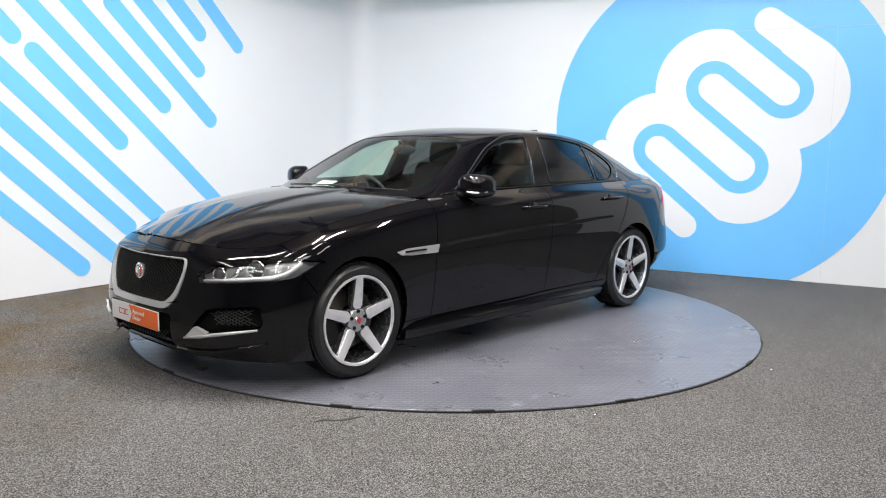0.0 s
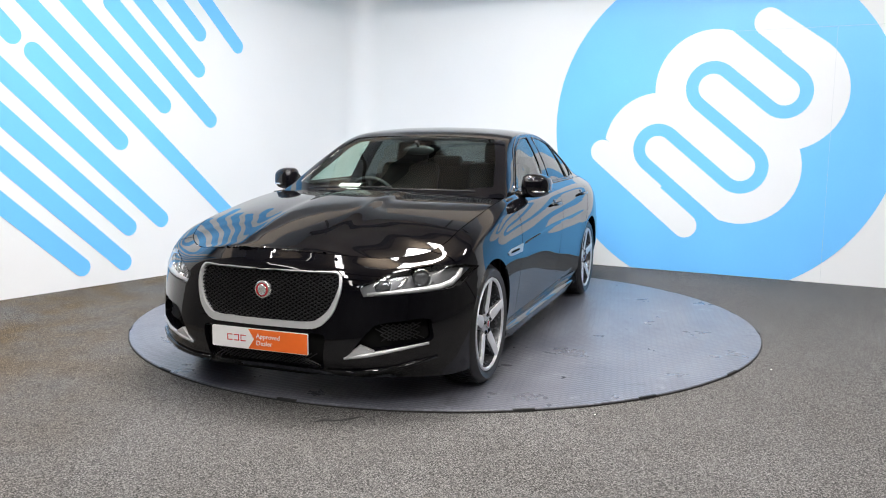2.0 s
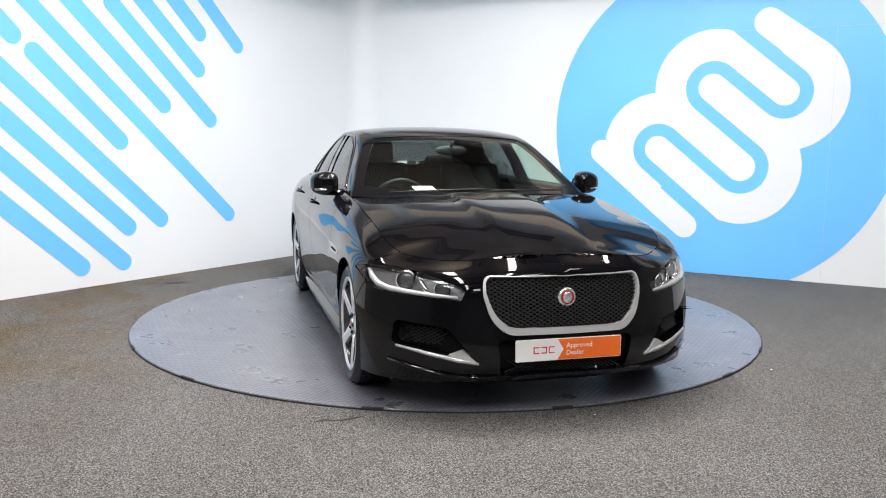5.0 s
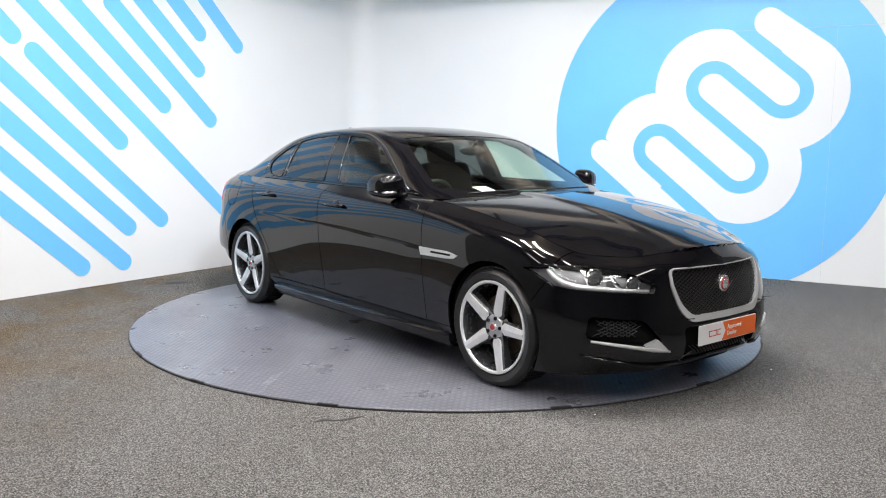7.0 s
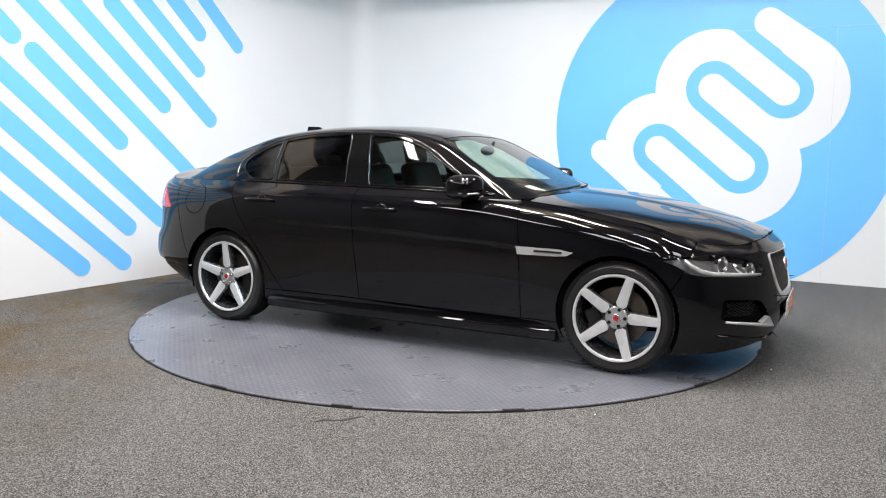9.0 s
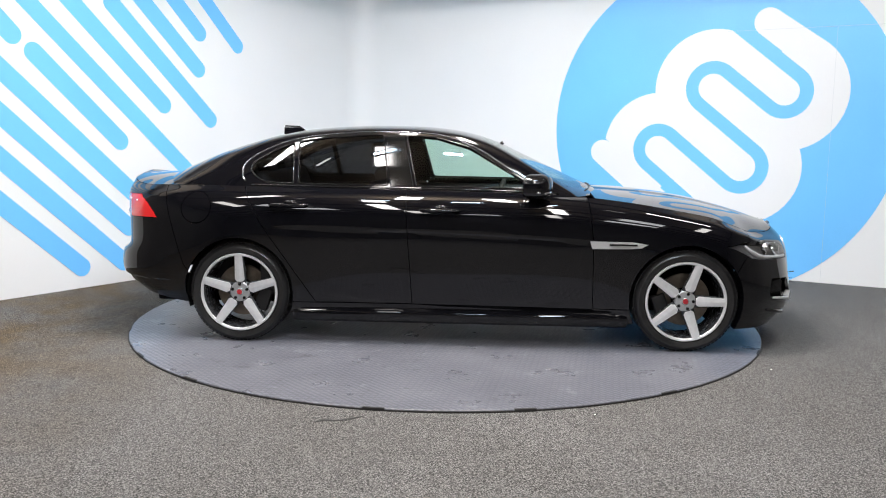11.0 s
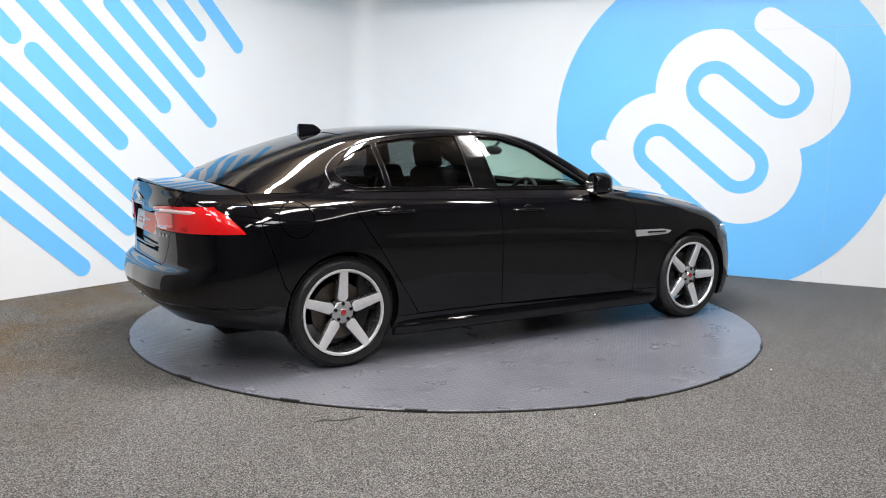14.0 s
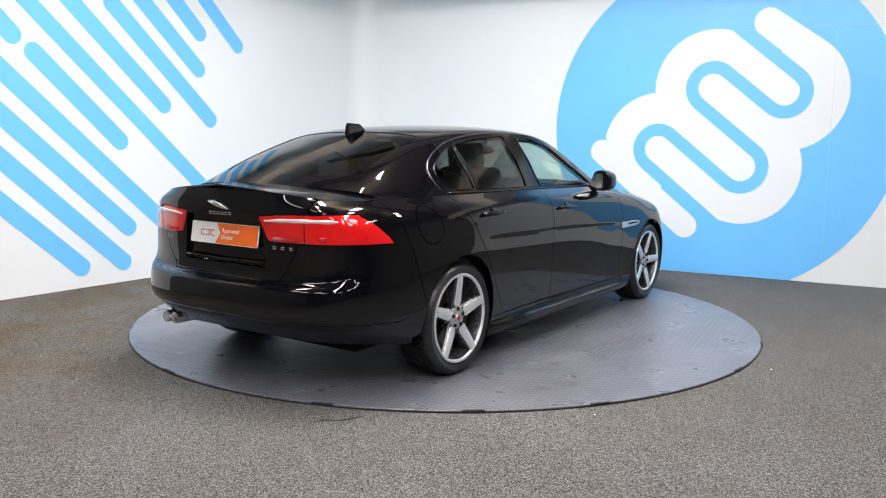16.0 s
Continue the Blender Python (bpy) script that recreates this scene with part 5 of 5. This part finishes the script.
    lo = [(-1.335, 0.018, 1.318), (-1.16, 0.006, 1.352), (-1.16, -0.006, 1.352), (-1.335, -0.018, 1.318)]
    mid = [(-1.335, 0.013, 1.380), (-1.195, 0.007, 1.380), (-1.195, -0.007, 1.380), (-1.335, -0.013, 1.380)]
    hi = [(-1.330, 0.006, 1.402), (-1.225, 0.004, 1.399), (-1.225, -0.004, 1.399), (-1.330, -0.006, 1.402)]
    rows = [[bm.verts.new(p) for p in r] for r in (lo, mid, hi)]
    for a, b in zip(rows, rows[1:]):
        for i in range(4):
            bm.faces.new((a[i], a[(i + 1) % 4], b[(i + 1) % 4], b[i]))
    bm.faces.new(rows[-1])
    bmesh.ops.recalc_face_normals(bm, faces=bm.faces)
    part("aerial_fin", bm, PAINT, car, "gloss black shark-fin aerial", smooth=40)
    # wipers at the foot of the windscreen
    for y0, y1 in ((-0.55, 0.08), (0.05, 0.60)):
        bm = bmesh.new()
        pts = []
        for t in np.linspace(0, 1, 8):
            y = y0 + (y1 - y0) * t
            p, n = cast(tree, (0.90 - 0.30 * y * y - 0.02 * t, y, 3), (0, 0, -1))
            pts.append(p + Vector((0, 0, 0.002)))
        tube(bm, pts, 0.0045, False, 6, 1.0)
        part("wiper", bm, PLASTIC, car, "black wiper arm", smooth=60)
    # underside
    bm = bmesh.new()
    box(bm, -2.05, 1.95, -0.68, 0.68, 0.215, 0.31, None, 0.02)
    part("underbody", bm, LINER, car, "dark underbody")
    bm = bmesh.new()
    box(bm, -1.0, 1.0, -0.82, 0.82, 0.14, 0.27, None, 0.02)
    part("floor_pan", bm, LINER, car, "dark floor pan")
    bm = bmesh.new()
    edge = [(OUT_X(k) - 0.12, OUT_Y(k) * 0.90) for k in (0.5, 1, 2, 3, 4, 5, 5.5)]
    prism(bm, [(x, -y) for x, y in edge[::-1]] + edge, 0.025, Matrix.Translation((0, 0, 0.155)))
    bmesh.ops.recalc_face_normals(bm, faces=bm.faces)
    part("undertray", bm, LINER, car, "dark undertray below the nose")


def build_cabin(car):
    bm = bmesh.new()
    box(bm, -1.0, 0.95, -0.82, 0.82, 0.27, 0.32)
    box(bm, 0.80, 0.84, -0.78, 0.78, 0.30, 0.93)
    box(bm, -1.75, -1.30, -0.66, 0.66, 0.30, 0.98, None, 0.02)
    for s in (1, -1):
        box(bm, -1.30, 0.80, 0.80 * s - 0.03, 0.80 * s + 0.02, 0.30, 0.955, None, 0.015)
    part("cabin_tub", bm, PLASTIC, car, "black cabin lining", smooth=40)
    bm = bmesh.new()
    rows = []
    for x, z in ((0.83, 0.935), (0.70, 0.958), (0.52, 0.962), (0.40, 0.940), (0.34, 0.86), (0.36, 0.70), (0.46, 0.55)):
        rows.append([bm.verts.new((x - 0.10 * (y / 0.75) ** 2 * (1 if x > 0.6 else 0.3), y, z - 0.012 * (y / 0.75) ** 2)) for y in np.linspace(-0.76, 0.76, 17)])
    for a, b in zip(rows, rows[1:]):
        for i in range(16):
            bm.faces.new((a[i], b[i], b[i + 1], a[i + 1]))
    bmesh.ops.recalc_face_normals(bm, faces=bm.faces)
    dash = part("dashboard", bm, SEAT, car, "black dashboard", smooth=50)
    bm = bmesh.new()
    box(bm, -0.10, 0.06, -0.07, 0.07, -0.001, 0.001, pose(0.74, -0.30, 0.985, 0, 16, 8))
    part("paper_slip", bm, PAPER, dash, "white paper slip")
    # steering wheel on the right-hand side
    m = pose(0.20, -0.36, 0.865, 0, -65, 0)
    bm = bmesh.new()
    tube(bm, [m @ Vector((0.185 * math.cos(t), 0.185 * math.sin(t), 0)) for t in np.linspace(0, 2 * math.pi, 40)[:-1]], 0.016, True, 8, 1, Vector((1, 0, 0.3)))
    wheel = part("steering_wheel", bm, SEAT, car, "black leather steering wheel", smooth=60)
    bm = bmesh.new()
    bmesh.ops.create_uvsphere(bm, u_segments=20, v_segments=10, radius=1, matrix=m @ Matrix.Diagonal((0.075, 0.085, 0.03, 1)))
    for a in (0, 180, 270 - 90 + 90):
        t = radians(a + 90)
        tube(bm, [m @ Vector((0, 0, 0)), m @ Vector((0.18 * math.cos(t), 0.18 * math.sin(t), 0))], 0.016, False, 6, 0.6)
    part("wheel_boss", bm, PLASTIC, wheel, smooth=60)
    # seats
    for y in (-0.37, 0.37):
        bm = bmesh.new()
        box(bm, -0.26, 0.26, -0.26, 0.26, -0.07, 0.07, pose(-0.12, y, 0.52, 0, -6, 0), 0.05)
        seat = part("front_seat", bm, SEAT, car, "black leather front seat", smooth=50)
        bm = bmesh.new()
        box(bm, -0.06, 0.06, -0.24, 0.24, -0.32, 0.32, pose(-0.45, y, 0.82, 0, -17, 0), 0.05)
        part("seat_back", bm, SEAT, seat, smooth=50)
        bm = bmesh.new()
        box(bm, -0.045, 0.045, -0.13, 0.13, -0.085, 0.085, pose(-0.57, y, 1.205, 0, -12, 0), 0.035)
        for k in (-0.05, 0.05):
            tube(bm, [(-0.545, y + k, 1.10), (-0.565, y + k, 1.16)], 0.007, False, 6)
        part("headrest", bm, SEAT, seat, smooth=50)
    bm = bmesh.new()
    box(bm, -0.25, 0.25, -0.62, 0.62, -0.07, 0.07, pose(-1.0, 0, 0.52, 0, -6, 0), 0.05)
    bench = part("rear_bench", bm, SEAT, car, "black leather rear bench", smooth=50)
    bm = bmesh.new()
    box(bm, -0.06, 0.06, -0.60, 0.60, -0.30, 0.30, pose(-1.27, 0, 0.80, 0, -20, 0), 0.05)
    part("bench_back", bm, SEAT, bench, smooth=50)
    for y in (-0.36, 0.36):
        bm = bmesh.new()
        box(bm, -0.04, 0.04, -0.13, 0.13, -0.065, 0.065, pose(-1.37, y, 1.105, 0, -15, 0), 0.03)
        part("headrest", bm, SEAT, bench, smooth=50)
    bm = bmesh.new()
    p = Vector((0.22, 0.0, 1.235))
    bmesh.ops.create_uvsphere(bm, u_segments=20, v_segments=12, radius=1, matrix=Matrix.Translation(p) @ Matrix.Diagonal((0.02, 0.115, 0.035, 1)))
    tube(bm, [p + Vector((0, 0, 0.02)), p + Vector((0.05, 0, 0.06))], 0.012, False, 8)
    part("rear_view_mirror", bm, PLASTIC, car, "black interior mirror", smooth=60)


def build_car():
    car = empty("saloon_car")
    tree, lamps = build_body(car)
    for x, side, phase in ((AXLE, 1, 54), (AXLE, -1, 0), (-AXLE, 1, 54), (-AXLE, -1, 54)):
        build_wheel(car, x, side, phase)
    build_trim(car, tree, lamps)
    build_cabin(car)
    tagged(car, "glossy black four-door saloon car parked on grey turntable", "car")
    return car


saloon = build_car()

# heading of the turntable in degrees at each time
TURN = [(0, -133.21), (0.5, -128.21), (1, -121.99), (1.5, -116.22), (2, -110.05), (2.5, -104.30), (3, -98.04), (3.5, -92.21), (4, -85.98), (4.2, -83.6),
        (5.3, -70.55), (6.5, -56.23), (7, -50.16), (7.5, -44.42), (8, -38.34), (8.5, -32.64), (9, -26.51), (10.2, -12.45), (11.5, 2.61), (12, 8.46),
        (12.5, 13.83), (13, 19.81), (13.5, 25.53), (14, 31.49), (14.5, 37.16), (15, 43.39), (15.5, 49.17), (16, 55.44)]
CAR_X, CAR_Y = 0.1421, -0.0765


def motions():
    walk(turntable, [(t, pose(0, 0, 0, 0, 0, a)) for t, a in TURN])
    walk(saloon, [(t, pose(0, 0, 0, 0, 0, a) @ pose(CAR_X, CAR_Y, 0.0)) for t, a in TURN])


motions()
